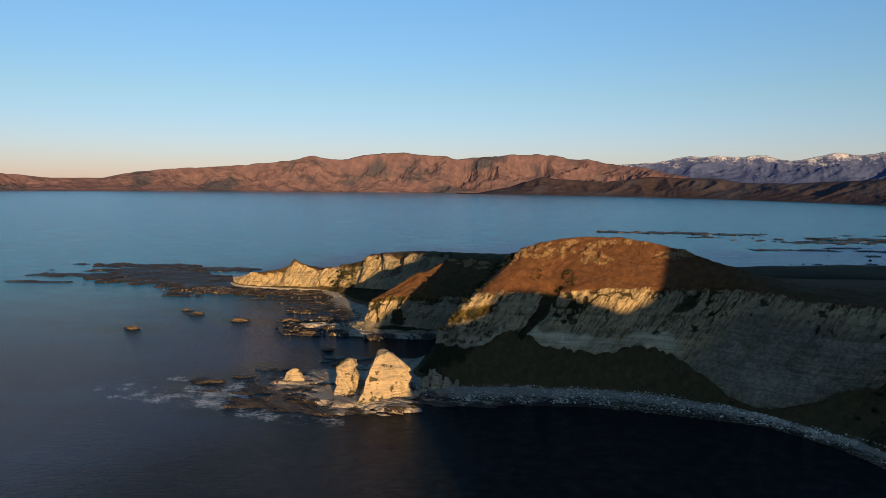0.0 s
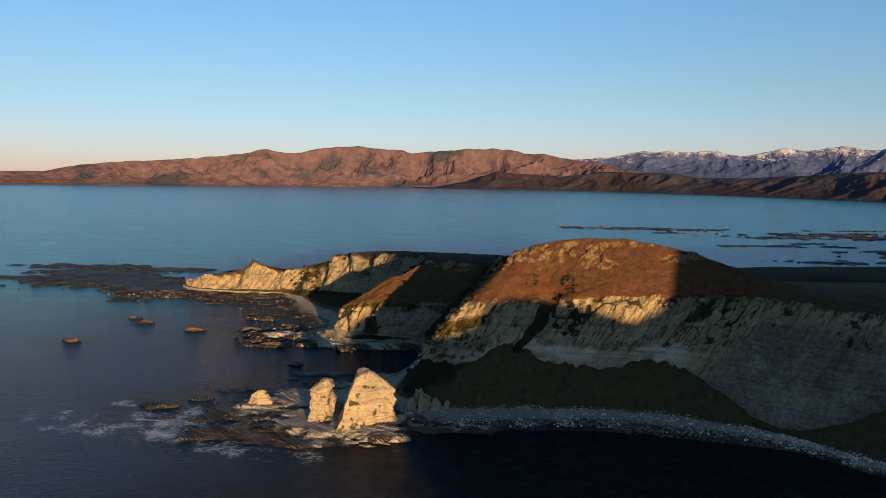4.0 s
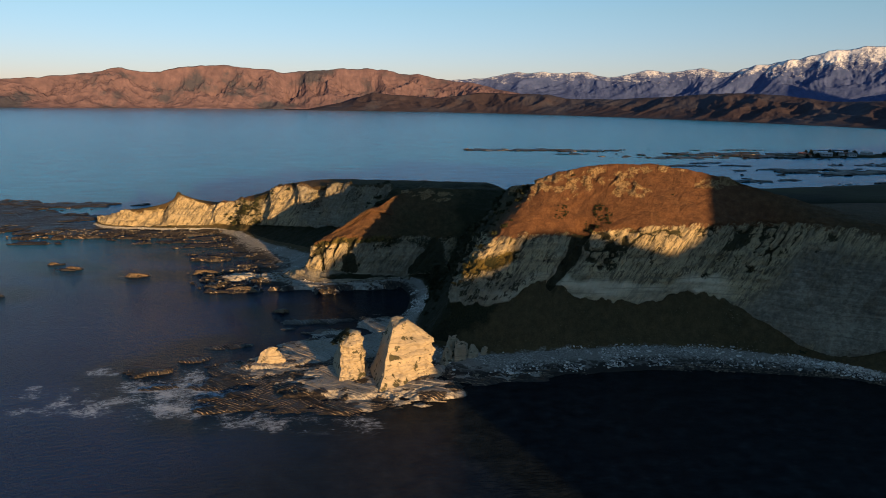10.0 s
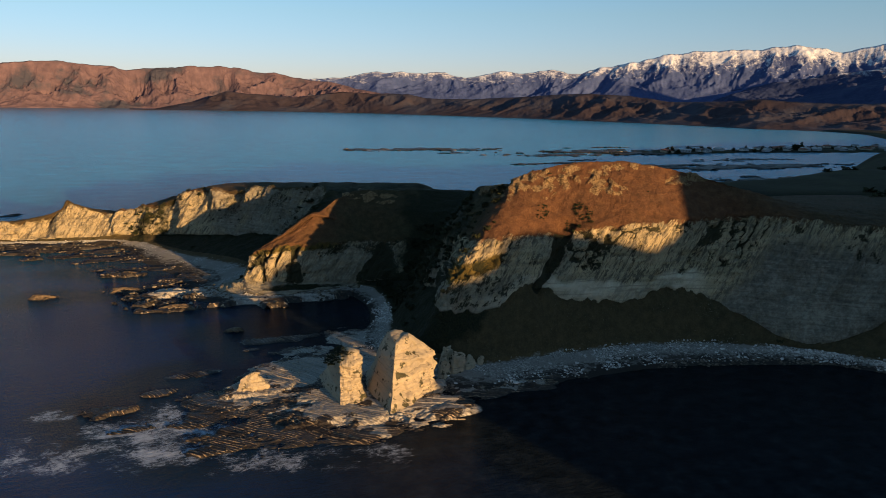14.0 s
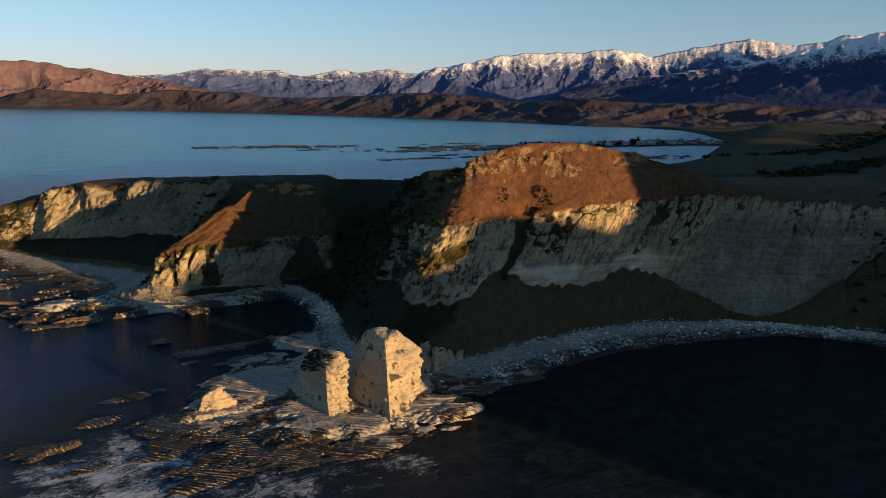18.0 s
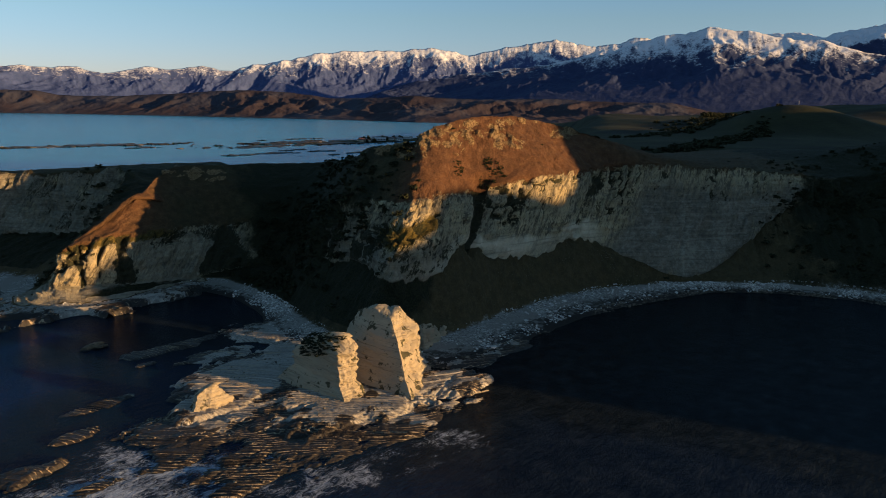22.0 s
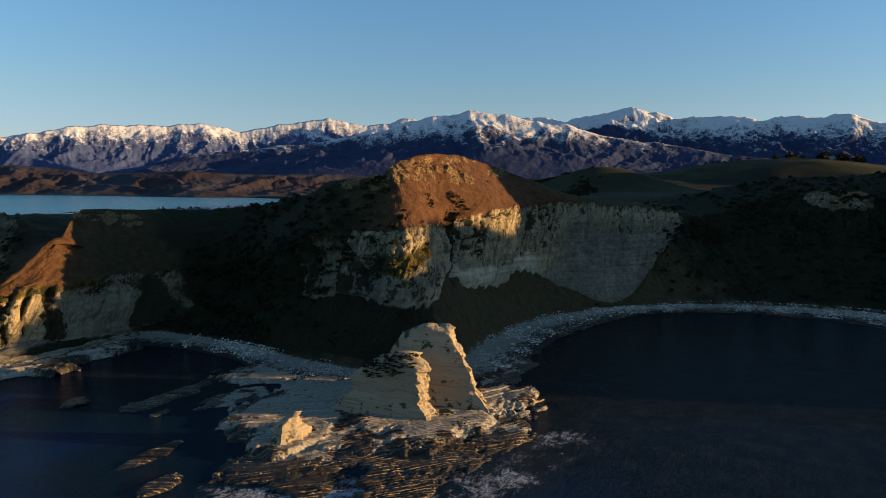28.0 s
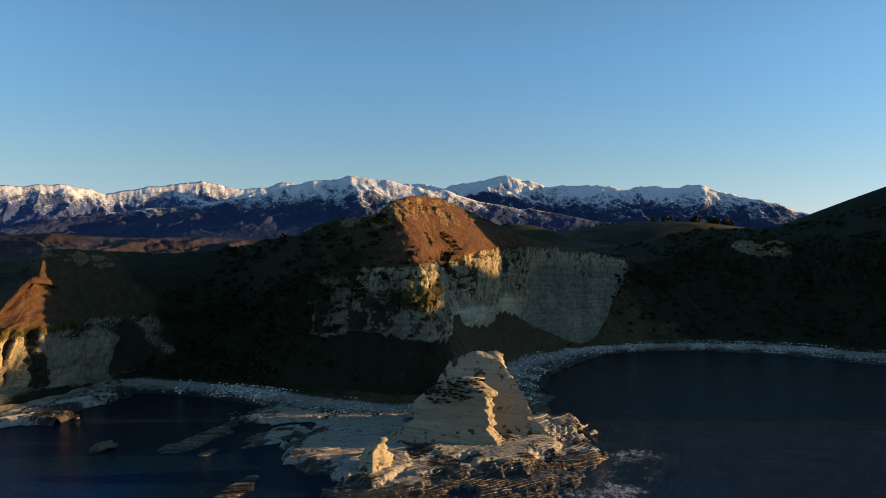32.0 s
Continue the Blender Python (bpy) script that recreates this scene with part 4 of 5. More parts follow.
# ---- tidal ledges: tilted beds cut flat by the sea ----
def ledge(name, x0, x1, y0, y1, cell, blobs, strike, period, tags, seed, amp=0.9, jag=0.35):
    xs, ys = np.arange(x0, x1, cell), np.arange(y0, y1, cell)
    X, Y = np.meshgrid(xs, ys)
    base = np.full(X.shape, -2.2)
    pale = np.zeros(X.shape)
    for bx, by, rx, ry in ((-26, 218, 16, 15), (-40, 225, 12, 13), (-61, 239, 9, 8), (-36, 251, 26, 17), (-50, 244, 14, 9), (-24, 268, 18, 16), (2, 226, 16, 7), (-28, 331, 26, 9), (-52, 338, 22, 13), (-75, 350, 14, 10)):
        pale = np.maximum(pale, smooth(np.hypot((X - bx) / rx, (Y - by) / ry) + 0.5 * fbm(X / 6, Y / 4, 0, 4, seed=seed + 3), 1.35, 0.5))
    for bx, by, rx, ry, hz, pl in blobs:
        d = np.hypot((X - bx) / rx, (Y - by) / ry) + 0.28 * fbm(X / 14, Y / 14, 0, 4, seed=seed + 2) + jag * fbm(X / (14 * cell ** 0.5), Y / (7 * cell ** 0.5), 0, 5, 0.6, seed=seed + 13)
        v = -2.2 + (hz + 2.2) * smooth(d, 1.25, 0.55)
        base = np.maximum(base, v)
    if isinstance(strike, tuple):        # beds curve about a centre
        q, along = np.hypot(X - strike[0], Y - strike[1]), np.arctan2(Y - strike[1], X - strike[0]) * 150
    else:
        a = radians(strike)
        q, along = -X * math.sin(a) + Y * math.cos(a), X * math.cos(a) + Y * math.sin(a)
    q = q + 3.0 * fbm(X / 45, Y / 45, 0, 3, seed=seed) + 1.1 * fbm(X / 13, Y / 13, 0, 3, seed=seed + 12) + 0.5 * vnoise(along / 9, q / 5, 0, seed + 7) + 0.10 * fbm(X / 4, Y / 4, 0, 2, seed=seed + 8)
    ph = q / period
    saw = 0.0
    for k, w in ((1.0, 0.50), (0.23, 0.45), (2.1, 0.14)):
        f = ph * k - np.floor(ph * k)
        hard = 0.6 + 0.8 * _hash(np.floor(ph * k), np.floor(ph * 0) + seed, np.floor(along / 30) * 0, 3)
        saw = saw + w * hard * (np.where(f < 0.84, f / 0.84, (1 - f) / 0.16) - 0.5)
    saw = saw * (0.65 + 0.55 * vnoise(along / 13, q / 3.2, 0, seed + 4))
    zz = base + amp * saw * smooth(base, -2.1, -0.4) + 0.12 * vnoise(along / 8, q / 2.2, 0, seed + 5) + 0.10 * fbm(X / 7, Y / 7, 0, 3, seed=seed + 11) + 0.05 * fbm(X / .9, Y / .9, 0, 2, seed=seed + 6)
    P = np.stack([X, Y, zz], -1)
    keep = (np.maximum(zz[:-1, :-1], zz[1:, 1:]) > -0.6) & (base[:-1, :-1] > -2.15)
    obj(name, grid_mesh(name, P, {"pale": pale, "bed": ph}, cell > 0.4, keep), MAT_LEDGE, **tags)
    return P, base


LEDGE_TAGS = dict(label="striped tidal rock ledges with tilted beds", category="rock ledge", kind="structure")
NOSE_BLOBS = [(-46, 223, 42, 24, .45, 0), (-62, 236, 30, 14, .5, 0), (-30, 222, 30, 20, 1.4, 1), (-45, 230, 24, 16, 1.0, .6), (-61, 240, 12, 8, 1.5, .9), (-40, 207, 30, 8, 0.35, 0), (-70, 228, 24, 10, 0.25, 0), (-95, 238, 9, 5.5, 0.9, 0), (-84, 247, 7, 4, .4, 0), (-73, 209, 9, 4, .35, 0), (-66, 219, 8, 4, .5, 0), (-25, 250, 18, 18, 1.0, .9), (-47, 251, 22, 14, 1.0, .3), (-22, 268, 14, 16, 0.9, .8), (-40, 268, 16, 6, 0.35, .1), (-48, 281, 15, 5, 0.4, 0), (-60, 295, 7, 3, .5, 0), (-57, 274, 6, 2.4, .3, 0), (-74, 258, 12, 3, .2, 0), (5, 222, 22, 9, 0.6, .5), (-90, 226, 10, 3, .2, 0), (-52, 212, 12, 5, .4, 0)]
NOSE_P, NOSE_BASE = ledge("rock_ledge", -112, 26, 190, 288, 0.2, NOSE_BLOBS, (60, 330), 0.9, LEDGE_TAGS, 61, 0.72, 0.17)
SPUR_BLOBS = [(-60, 344, 26, 12, 1.5, .6), (-45, 331, 20, 8, 1.7, .7), (-25, 331, 16, 6, 1.9, .8), (-78, 352, 12, 9, 0.7, .2), (-83, 346, 8, 4, 0.8, .2), (-77, 327, 11, 3.4, .9, .1), (-95, 359, 10, 3, .8, .1), (-75, 378, 10, 12, .5, .2), (-95, 390, 8, 4, .9, .1), (-84, 404, 12, 8, .4, .2), (-95, 425, 18, 12, .5, .3), (-108, 446, 24, 9, .6, .3), (-140, 455, 30, 8, .8, .3), (-180, 466, 30, 14, 1.2, .2), (-125, 462, 34, 10, 1.4, .4), (-155, 466, 30, 12, 1.4, .4), (-125, 358.6, 8, 3, .9, 0), (-156, 376, 5.5, 2.2, .7, 0), (-168, 387, 4, 1.6, .5, 0), (-112, 402, 9, 2, .3, 0), (-130, 436, 18, 3, .5, 0), (-175, 332, 8, 3, .8, 0), (-198, 440, 16, 3, .6, 0), (-86, 364, 5, 3, .6, 0)]
SPUR_P, SPUR_BASE = ledge("rock_ledge", -215, 4, 318, 480, 0.4, SPUR_BLOBS, -16, 2.0, LEDGE_TAGS, 71, 1.5, 0.6)
POINT_BLOBS = [(-190, 490, 50, 24, 1.2, .2), (-240, 520, 60, 34, 1.1, .1), (-270, 560, 60, 34, 1.0, 0), (-300, 600, 60, 20, .9, 0), (-230, 585, 50, 14, .8, 0), (-320, 530, 40, 14, .6, 0), (-330, 490, 26, 5, .6, 0)]
ledge("rock_ledge", -400, -130, 440, 640, 0.8, POINT_BLOBS, 12, 3.2, LEDGE_TAGS, 81)
REEF_BLOBS = [(266, 1136, 60, 14, .8, 0), (350, 1115, 60, 12, .8, 0), (420, 1000, 50, 10, .5, 0), (480, 980, 60, 10, .5, 0), (610, 985, 60, 18, 1.2, 0), (470, 610, 60, 16, .6, 0), (540, 640, 60, 12, .8, 0), (620, 760, 110, 14, .9, .1), (520, 800, 80, 8, .6, 0), (400, 860, 60, 6, .4, 0), (700, 860, 60, 12, .6, 0), (560, 1040, 90, 18, 1.0, .1), (800, 1120, 40, 6, .5, 0), (640, 1130, 50, 5, .5, 0), (330, 1050, 30, 4, .4, 0), (470, 900, 30, 5, .4, 0), (380, 700, 40, 8, .4, 0)]
REEF_BLOBS = [(bx, by, rx, ry * 1.3, hz + 0.45, pl) for bx, by, rx, ry, hz, pl in REEF_BLOBS]
ledge("reef", 180, 920, 540, 1180, 2.2, REEF_BLOBS, -12, 8.0, dict(label="low dark reefs in the bay beyond the headland", category="reef", kind="structure"), 91, 1.7, 1.0)


# ---- sea ----
def build_sea():
    def axis(lo, hi, fine, a, b):
        return np.unique(np.r_[np.linspace(lo, a, 14), np.arange(a, b, fine), np.linspace(b, hi, 16)])
    xs, ys = axis(-6000, 6000, 2.0, -260, 180), axis(-3000, 6200, 2.0, 150, 520)
    X, Y = np.meshgrid(xs, ys)
    foam = np.zeros(X.shape)
    for fx, fy, rx, ry, k in ((-77, 220, 22, 9, 1.0), (-66, 212, 18, 8, 1.0), (-62, 204, 14, 5, .9), (-45, 198, 16, 4, .7), (-100, 215, 26, 14, .9), (-78, 212, 26, 9, 1.0), (-58, 200, 22, 7, .9), (-120, 228, 16, 8, .8), (-108, 240, 14, 9, .8), (-40, 194, 26, 6, .6), (-92, 226, 22, 14, .9), (-150, 222, 20, 8, .4)):
        foam = np.maximum(foam, k * smooth(np.hypot((X - fx) / rx, (Y - fy) / ry) + 0.35 * fbm(X / 9, Y / 9, 0, 3, seed=8), 1.2, 0.2))
    shallow = np.zeros(X.shape)
    for bx, by, rx, ry, hz, pl in NOSE_BLOBS + SPUR_BLOBS:
        shallow = np.maximum(shallow, smooth(np.hypot((X - bx) / (rx + 14), (Y - by) / (ry + 14)), 1.2, 0.5))
    P = np.stack([X, Y, np.zeros(X.shape)], -1)
    # calm darkens the water along the hill's shadow edge and where the headland reflects
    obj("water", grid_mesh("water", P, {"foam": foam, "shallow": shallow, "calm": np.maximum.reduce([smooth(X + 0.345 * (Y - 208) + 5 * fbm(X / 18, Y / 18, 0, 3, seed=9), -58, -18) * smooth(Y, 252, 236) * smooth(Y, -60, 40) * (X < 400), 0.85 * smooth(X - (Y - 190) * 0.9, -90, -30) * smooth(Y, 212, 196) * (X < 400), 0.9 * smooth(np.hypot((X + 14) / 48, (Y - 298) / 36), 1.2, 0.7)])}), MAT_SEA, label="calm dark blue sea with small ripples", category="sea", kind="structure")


build_sea()


# ---- sea stacks ----
def stack(name, base, top, seed, label, skirt=1.8, rough=1.0, mat=None, m=96, per=20, tags=None, dome=0.5, gs=1.0):
    """A limestone stack: corner outlines of its foot and its top, weathered in beds."""
    k = len(base)
    u = np.arange(k * per) / per
    i, f = np.floor(u).astype(int), (u % 1)[:, None]
    ring = lambda A: A[i] * (1 - f) + A[(i + 1) % k] * f  # noqa: E731
    b, t = ring(np.array([(x, y, -1.0) for x, y in base])), ring(np.array(top, float))
    mid = t.mean(0)
    rows = []
    sk = np.full(k, float(skirt)) if np.isscalar(skirt) else np.array(skirt, float)
    sk = (sk[i] * (1 - f[:, 0]) + sk[(i + 1) % k] * f[:, 0])[:, None]
    for h in np.linspace(0, 1, m):
        p = b * (1 - h) + t * h
        p[:, :2] = t[:, :2] + (b[:, :2] - t[:, :2]) * ((1 - h) ** sk + 0.30 * (1 - h) ** 8)
        rows.append(p)
    for h in (0.35, 0.7, 1.0):
        rows.append(t * (1 - h) + (mid + (0, 0, dome)) * h + (0, 0, dome * 0.5 * math.sin(h * math.pi)))
    P = np.array(rows)
    P = np.concatenate([P, P[:, :1]], 1)
    out = P - [mid[0], mid[1], 0]
    out[..., 2] = 0
    out /= np.maximum(np.linalg.norm(out, axis=2), 0.3)[..., None]
    x, y, z = P[..., 0], P[..., 1], P[..., 2]
    dip = (z + 0.10 * x - 0.06 * y) / gs
    x, y, z = x / gs, y / gs, z / gs
    bed = vnoise(x / 40, y / 40, dip / 0.42, seed + 3) * 0.42 + vnoise(x / 25, y / 25, dip / 1.5, seed + 4) * 0.75 + vnoise(x / 9, y / 9, dip / 3.6, seed + 7) * 0.9
    r = rough * (1.0 * fbm(x / 5.5, y / 5.5, z / 5, 5, seed=seed) + bed + 0.9 * (ridged(x / 3.2, y / 3.2, z / 4.5, 5, seed=seed + 5) - .5) + 0.3 * fbm(x / 0.9, y / 0.9, z / 0.6, 3, seed=seed + 6))
    r = r * (1 - 0.72 * smooth(-out[..., 0], 0.25, 0.75)) * np.r_[np.ones(m), 0.5, 0.2, 0.0][:, None]    # the lee side is smoother
    P = P + out * r[..., None]
    P[..., 2] += rough * 0.35 * fbm(x / 2, y / 2, 0, 4, seed=seed + 9) * smooth(z * gs, 2 * gs, 6 * gs)
    return obj(name, grid_mesh(name, P), mat or MAT_STACK, **(tags or dict(label=label, category="rock pinnacle", group="sea stacks off the headland")))


stack("rock_pinnacle", [(-31, 211.5), (-24, 214.5), (-16, 219), (-11, 226), (-13, 234), (-20, 241), (-29, 243), (-32.6, 228)],
      [(-25.8, 223.4, 15.4), (-22.4, 223.0, 16.6), (-18.0, 224.6, 13.8), (-13.8, 226.8, 10.4), (-15.5, 231, 10.4), (-21, 235, 13), (-25, 235.5, 14.6), (-25.9, 229, 16.6)], 101, "tall wedge-shaped pale limestone stack with a sloping crest", (0.85, 1.6, 2.8, 4.0, 2.4, 1.6, 1.3, 1.05), 0.85, dome=1.8)
stack("rock_pinnacle", [(-41.5, 219.5), (-37, 219), (-32, 222), (-31, 230), (-32, 239), (-37, 246), (-43, 246), (-43.6, 236)],
      [(-40.2, 224.6, 11.0), (-38, 223.8, 12.6), (-35.4, 225.2, 13.4), (-34.6, 230, 13.0), (-35.2, 234.5, 11.2), (-38, 238, 9.2), (-40.6, 238, 8.2), (-40.7, 230.5, 9.6)], 111, "blocky pale limestone stack with scrub on its top", (2.2, 3.0, 3.0, 3.0, 3.0, 2.6, 2.2, 1.8), 0.9, dome=1.6)
stack("rock_pinnacle", [(-67.5, 237.5), (-61, 234.5), (-55, 236.5), (-54, 241), (-57.5, 245), (-63, 245.5), (-68, 242)],
      [(-63.8, 238.8, 4.4), (-61, 238.0, 5.9), (-58.6, 238.6, 5.6), (-57.9, 240.0, 4.6), (-59.5, 241.8, 4.2), (-62, 242, 4.0), (-64, 240.5, 3.9)], 121, "small pointed pale limestone knob on a ledge", 2.0, 1.2, m=34, per=10)
CRAG = dict(label="pale limestone crag at the foot of the headland", category="rock outcrop", group="crags below the cliff")
for cx, cy, r, h, sd in ((-8.5, 231.5, 2.4, 6.2, 131), (-4.4, 232, 2.6, 7.6, 141), (-0.4, 232.6, 2.2, 6.0, 151), (3.4, 233.4, 1.8, 4.8, 161), (-6.4, 236, 2.2, 8.2, 171)):
    a = [(cx + r * 1.3 * math.cos(q), cy + r * math.sin(q)) for q in np.linspace(0, 5.4, 7)]
    b = [(cx + r * .5 * math.cos(q), cy + r * .45 * math.sin(q) + .8, h * (0.85 + 0.15 * math.sin(q * 2 + sd))) for q in np.linspace(0, 5.4, 7)]
    stack("limestone_crag", a, b, sd, "", 1.2, 0.6, m=30, per=9, tags=CRAG, gs=0.45)


# islets: low rocks that stand out of the sea
ISLETS = [(-125, 358.6, 7, 2.6, 1.7), (-156, 376, 5, 2.0, 1.3), (-95, 359, 8, 2.8, 1.9), (-77, 327, 9, 3.2, 2.0), (-175, 332, 7, 2.6, 1.5), (-60, 295, 6, 2.6, 1.1), (-95, 390, 7, 3, 1.6), (-168, 387, 4, 1.6, 1.0)]
for n, (cx, cy, rx, ry, h) in enumerate(ISLETS):
    qs = np.linspace(0, 2 * math.pi, 10)[:-1]
    wob = 1 + 0.3 * np.sin(qs * 2 + n) + 0.15 * np.sin(qs * 3 + 2 * n)
    a = [(cx + rx * w * math.cos(q), cy + ry * w * math.sin(q) - 0.12 * rx * w * math.cos(q)) for q, w in zip(qs, wob)]
    b = [(cx + .55 * (p[0] - cx), cy + .5 * (p[1] - cy) + .3, h * (0.6 + 0.4 * math.cos(q - 4.0 + n))) for p, q in zip(a, qs)]
    stack("islet_rock", a, b, 200 + n * 10, "", 1.3, 0.6, mat=MAT_ISLET, m=26, per=12, gs=0.35, tags=dict(label="low brown islet rock awash in the sea", category="rock", group="islet rocks off the headland"))


# ---- hill added unseen south of the bay, to keep morning sun from the cliffs ----
def build_shade_hill():
    ca, sa = math.cos(radians(SUN_AZ)), math.sin(radians(SUN_AZ))
    along, across = np.arange(60, 420, 6.0), np.r_[np.arange(40, 300, 2.0), np.arange(300, 1500, 20.0)]
    A, Q = np.meshgrid(along, across)
    # shadow edge wanted on the headland, which shapes the crest: x, y, z
    edge = np.array([(-24, 208, -42), (-19, 212, -20), (-13.5, 219, -1), (-9, 228, 9), (-6, 234, 20.5), (0, 238, 24), (7, 244, 25.5), (11, 248, 27), (14, 250, 30), (17, 251, 35), (26, 251, 37), (33, 252, 37), (42, 247, 36), (49, 245, 35), (58, 243, 33), (66, 241, 30.5), (75, 242, 35), (81, 245, 43), (87.5, 252, 57), (100, 250, 62), (130, 240, 66), (190, 240, 64), (330, 200, 84), (500, 100, 79), (800, 100, 40), (1600, 0, 5)], float)
    q = edge[:, 0] * -ca + edge[:, 1] * sa
    crest = np.interp(Q, q, edge[:, 2] + (178 - edge[:, 0] * sa - edge[:, 1] * ca) * math.tan(radians(SUN_EL)))
    crest = np.maximum(crest, -2)
    z = -3 + (crest + 3) * np.where(A < 178, smooth(A, 60, 178), 1 - 0.6 * smooth(A, 190, 420))
    P = np.stack([A * sa - Q * ca, A * ca + Q * sa, z], -1)
    obj("south_hill", grid_mesh("south_hill", P), MAT_INLAND, label="unseen hill added south of the bay to shade the cliffs", category="hill", kind="structure")


build_shade_hill()


# ---- scrub and boulders ----
def quads(name, verts, faces):
    me = bpy.data.meshes.new(name)
    k = faces.shape[1]
    me.vertices.add(len(verts))
    me.vertices.foreach_set("co", verts.astype(np.float32).ravel())
    me.loops.add(faces.size)
    me.loops.foreach_set("vertex_index", faces.astype(np.int32).ravel())
    me.polygons.add(len(faces))
    me.polygons.foreach_set("loop_start", np.arange(0, faces.size, k, dtype=np.int32))
    me.update()
    me.validate()
    return me


def bush_shape(rng, n=46):
    """Leaf clumps, four corners each, in an uneven dome one unit across."""
    d = rng.normal(size=(n, 3))
    d /= np.linalg.norm(d, axis=1)[:, None]
    d[:, 2] = np.abs(d[:, 2])
    c = d * (0.45 + 0.5 * rng.random((n, 1))) * (1 + 0.35 * np.sin(d[:, :1] * 5 + rng.random() * 6))
    a, b = rng.normal(size=(n, 3)), rng.normal(size=(n, 3))
    a, b = a / np.linalg.norm(a, axis=1)[:, None], b / np.linalg.norm(b, axis=1)[:, None]
    s = 0.2 + 0.16 * rng.random((n, 1))
    v = np.stack([c + (a + b) * s, c + (a - b) * s * .8, c - (a + b) * s, c - (a - b) * s * .8], 1)
    return v.reshape(-1, 3)


def scatter(name, places, sizes, shapes, k, rng, mat, squash=1.0, parent=None, **tags):
    verts, faces, off = [], [], 0
    for p, r in zip(places, sizes):
        v, f = shapes[rng.integers(len(shapes))]
        q = rng.random() * 6.283
        c, s_ = math.cos(q), math.sin(q)
        w = v @ np.array([[c, s_, 0], [-s_, c, 0], [0, 0, squash]]) * r + p
        verts.append(w), faces.append(f + off)
        off += len(v)
    return obj(name, quads(name, np.concatenate(verts), np.concatenate(faces)), mat, parent, **tags)


RNG = np.random.default_rng(7)
BUSHES = [(b := bush_shape(RNG), np.arange(len(b)).reshape(-1, 4)) for _ in range(6)]


def on_coast(count, z0, z1, weight):
    """Places on the coast between two zones, by a weight from 0 to 1."""
    r = np.nonzero((COAST_ZONE >= z0) & (COAST_ZONE <= z1))[0]
    i, j = RNG.choice(r, count * 4), RNG.integers(0, COAST_P.shape[1], count * 4)
    P = COAST_P[i, j]
    w = weight(COAST_ZONE[i], COAST_S[j, 16], P)
    P = P[RNG.random(len(P)) < w][:count]
    return P + RNG.normal(size=P.shape) * (0.3, 0.3, 0.04)


scrubby = on_coast(5200, 2.1, 6.2, lambda z, sc, P: np.clip(sc - 0.15, 0, 1) * 0.9 * ((z < 4.6) | (P[:, 1] < 335)) * (vnoise(P[:, 0] / 12, P[:, 1] / 12, P[:, 2] / 12, 3) > -0.25))
scatter("scrub", scrubby, 0.5 + 1.1 * RNG.random(len(scrubby)) ** 2, BUSHES, 4, RNG, MAT_LEAF, 0.8, label="dark low scrub on the steep slopes", category="scrub", kind="stuff")
sparse = on_coast(420, 2.15, 6.0, lambda z, sc, P: 0.35 * (vnoise(P[:, 0] / 9, P[:, 1] / 9, P[:, 2] / 9, 5) > 0.35) * (z < 2.9) + 0.10 * (vnoise(P[:, 0] / 5, P[:, 1] / 5, P[:, 2] / 5, 6) > 0.35) * (z > 5.0) * (P[:, 0] > 8))
scatter("scrub", sparse, 0.4 + 0.9 * RNG.random(len(sparse)) ** 2, BUSHES, 4, RNG, MAT_LEAF, 0.8, label="scattered dark bushes on the dry grass slope", category="scrub", kind="stuff")


def boulder_shape(rng):
    bm = bmesh.new()
    bmesh.ops.create_icosphere(bm, subdivisions=1, radius=1.0)
    v = np.array([x.co[:] for x in bm.verts])
    f = np.array([[q.index for q in p.verts] for p in bm.faces])
    bm.free()
    return v * (1, .8, .65) * (1 + 0.35 * rng.normal(size=(len(v), 1)).clip(-1, 1)), f


cap = np.array([(-39.2 + 3.6 * a, 230.5 + 6.2 * b, 13.6 + 0.85 * min(0.0, -1.4 + 3.6 * a) - 0.30 * max(0.0, 6.2 * b)) for a, b in RNG.uniform(-1, 1, (260, 2)) if a * a + b * b < 1 and a < 0.35])
scatter("scrub", cap, 0.25 + 0.4 * RNG.random(len(cap)), BUSHES, 4, RNG, MAT_LEAF, 0.4, label="dark cap of scrub on a limestone stack", category="scrub", kind="stuff")
ROCKS = [boulder_shape(RNG) for _ in range(8)]
stones = on_coast(11000, 1.15, 2.08, lambda z, sc, P: np.clip(0.25 + 0.9 * vnoise(P[:, 0] / 7, P[:, 1] / 7, 0, 9), 0, 1) * np.where(P[:, 1] < 315, 1, 0.12))
scatter("boulders", stones, (0.12 + 0.42 * RNG.random(len(stones)) ** 3) * np.where(stones[:, 0] > -12, 1.0, 0.55), ROCKS, 3, RNG, MAT_BOULDER, label="pale boulders along the pebble beach", category="boulders", kind="stuff")


def on_ledge(P, base, count, lo=0.0):
    k = np.argwhere((P[..., 2] > lo) & (base > -0.3))
    k = k[RNG.integers(0, len(k), count)]
    p = P[k[:, 0], k[:, 1]]
    return p[vnoise(p[:, 0] / 6, p[:, 1] / 6, 0, 19) > 0.0]


def make_rubble():
    g = Graph("ledge_rubble")
    i = g.node("ShaderNodeNewGeometry").outputs["Random Per Island"]
    n = g.noise(1.5, 5)
    c = g.mix(i, (0.02, 0.017, 0.013), (0.22, 0.185, 0.14))
    return g.done(g.mix(g.step(n, 0.55, 0.7), c, (0.03, 0.025, 0.02)), 0.85, g.bump(n, 0.6, 0.2), 0.3)


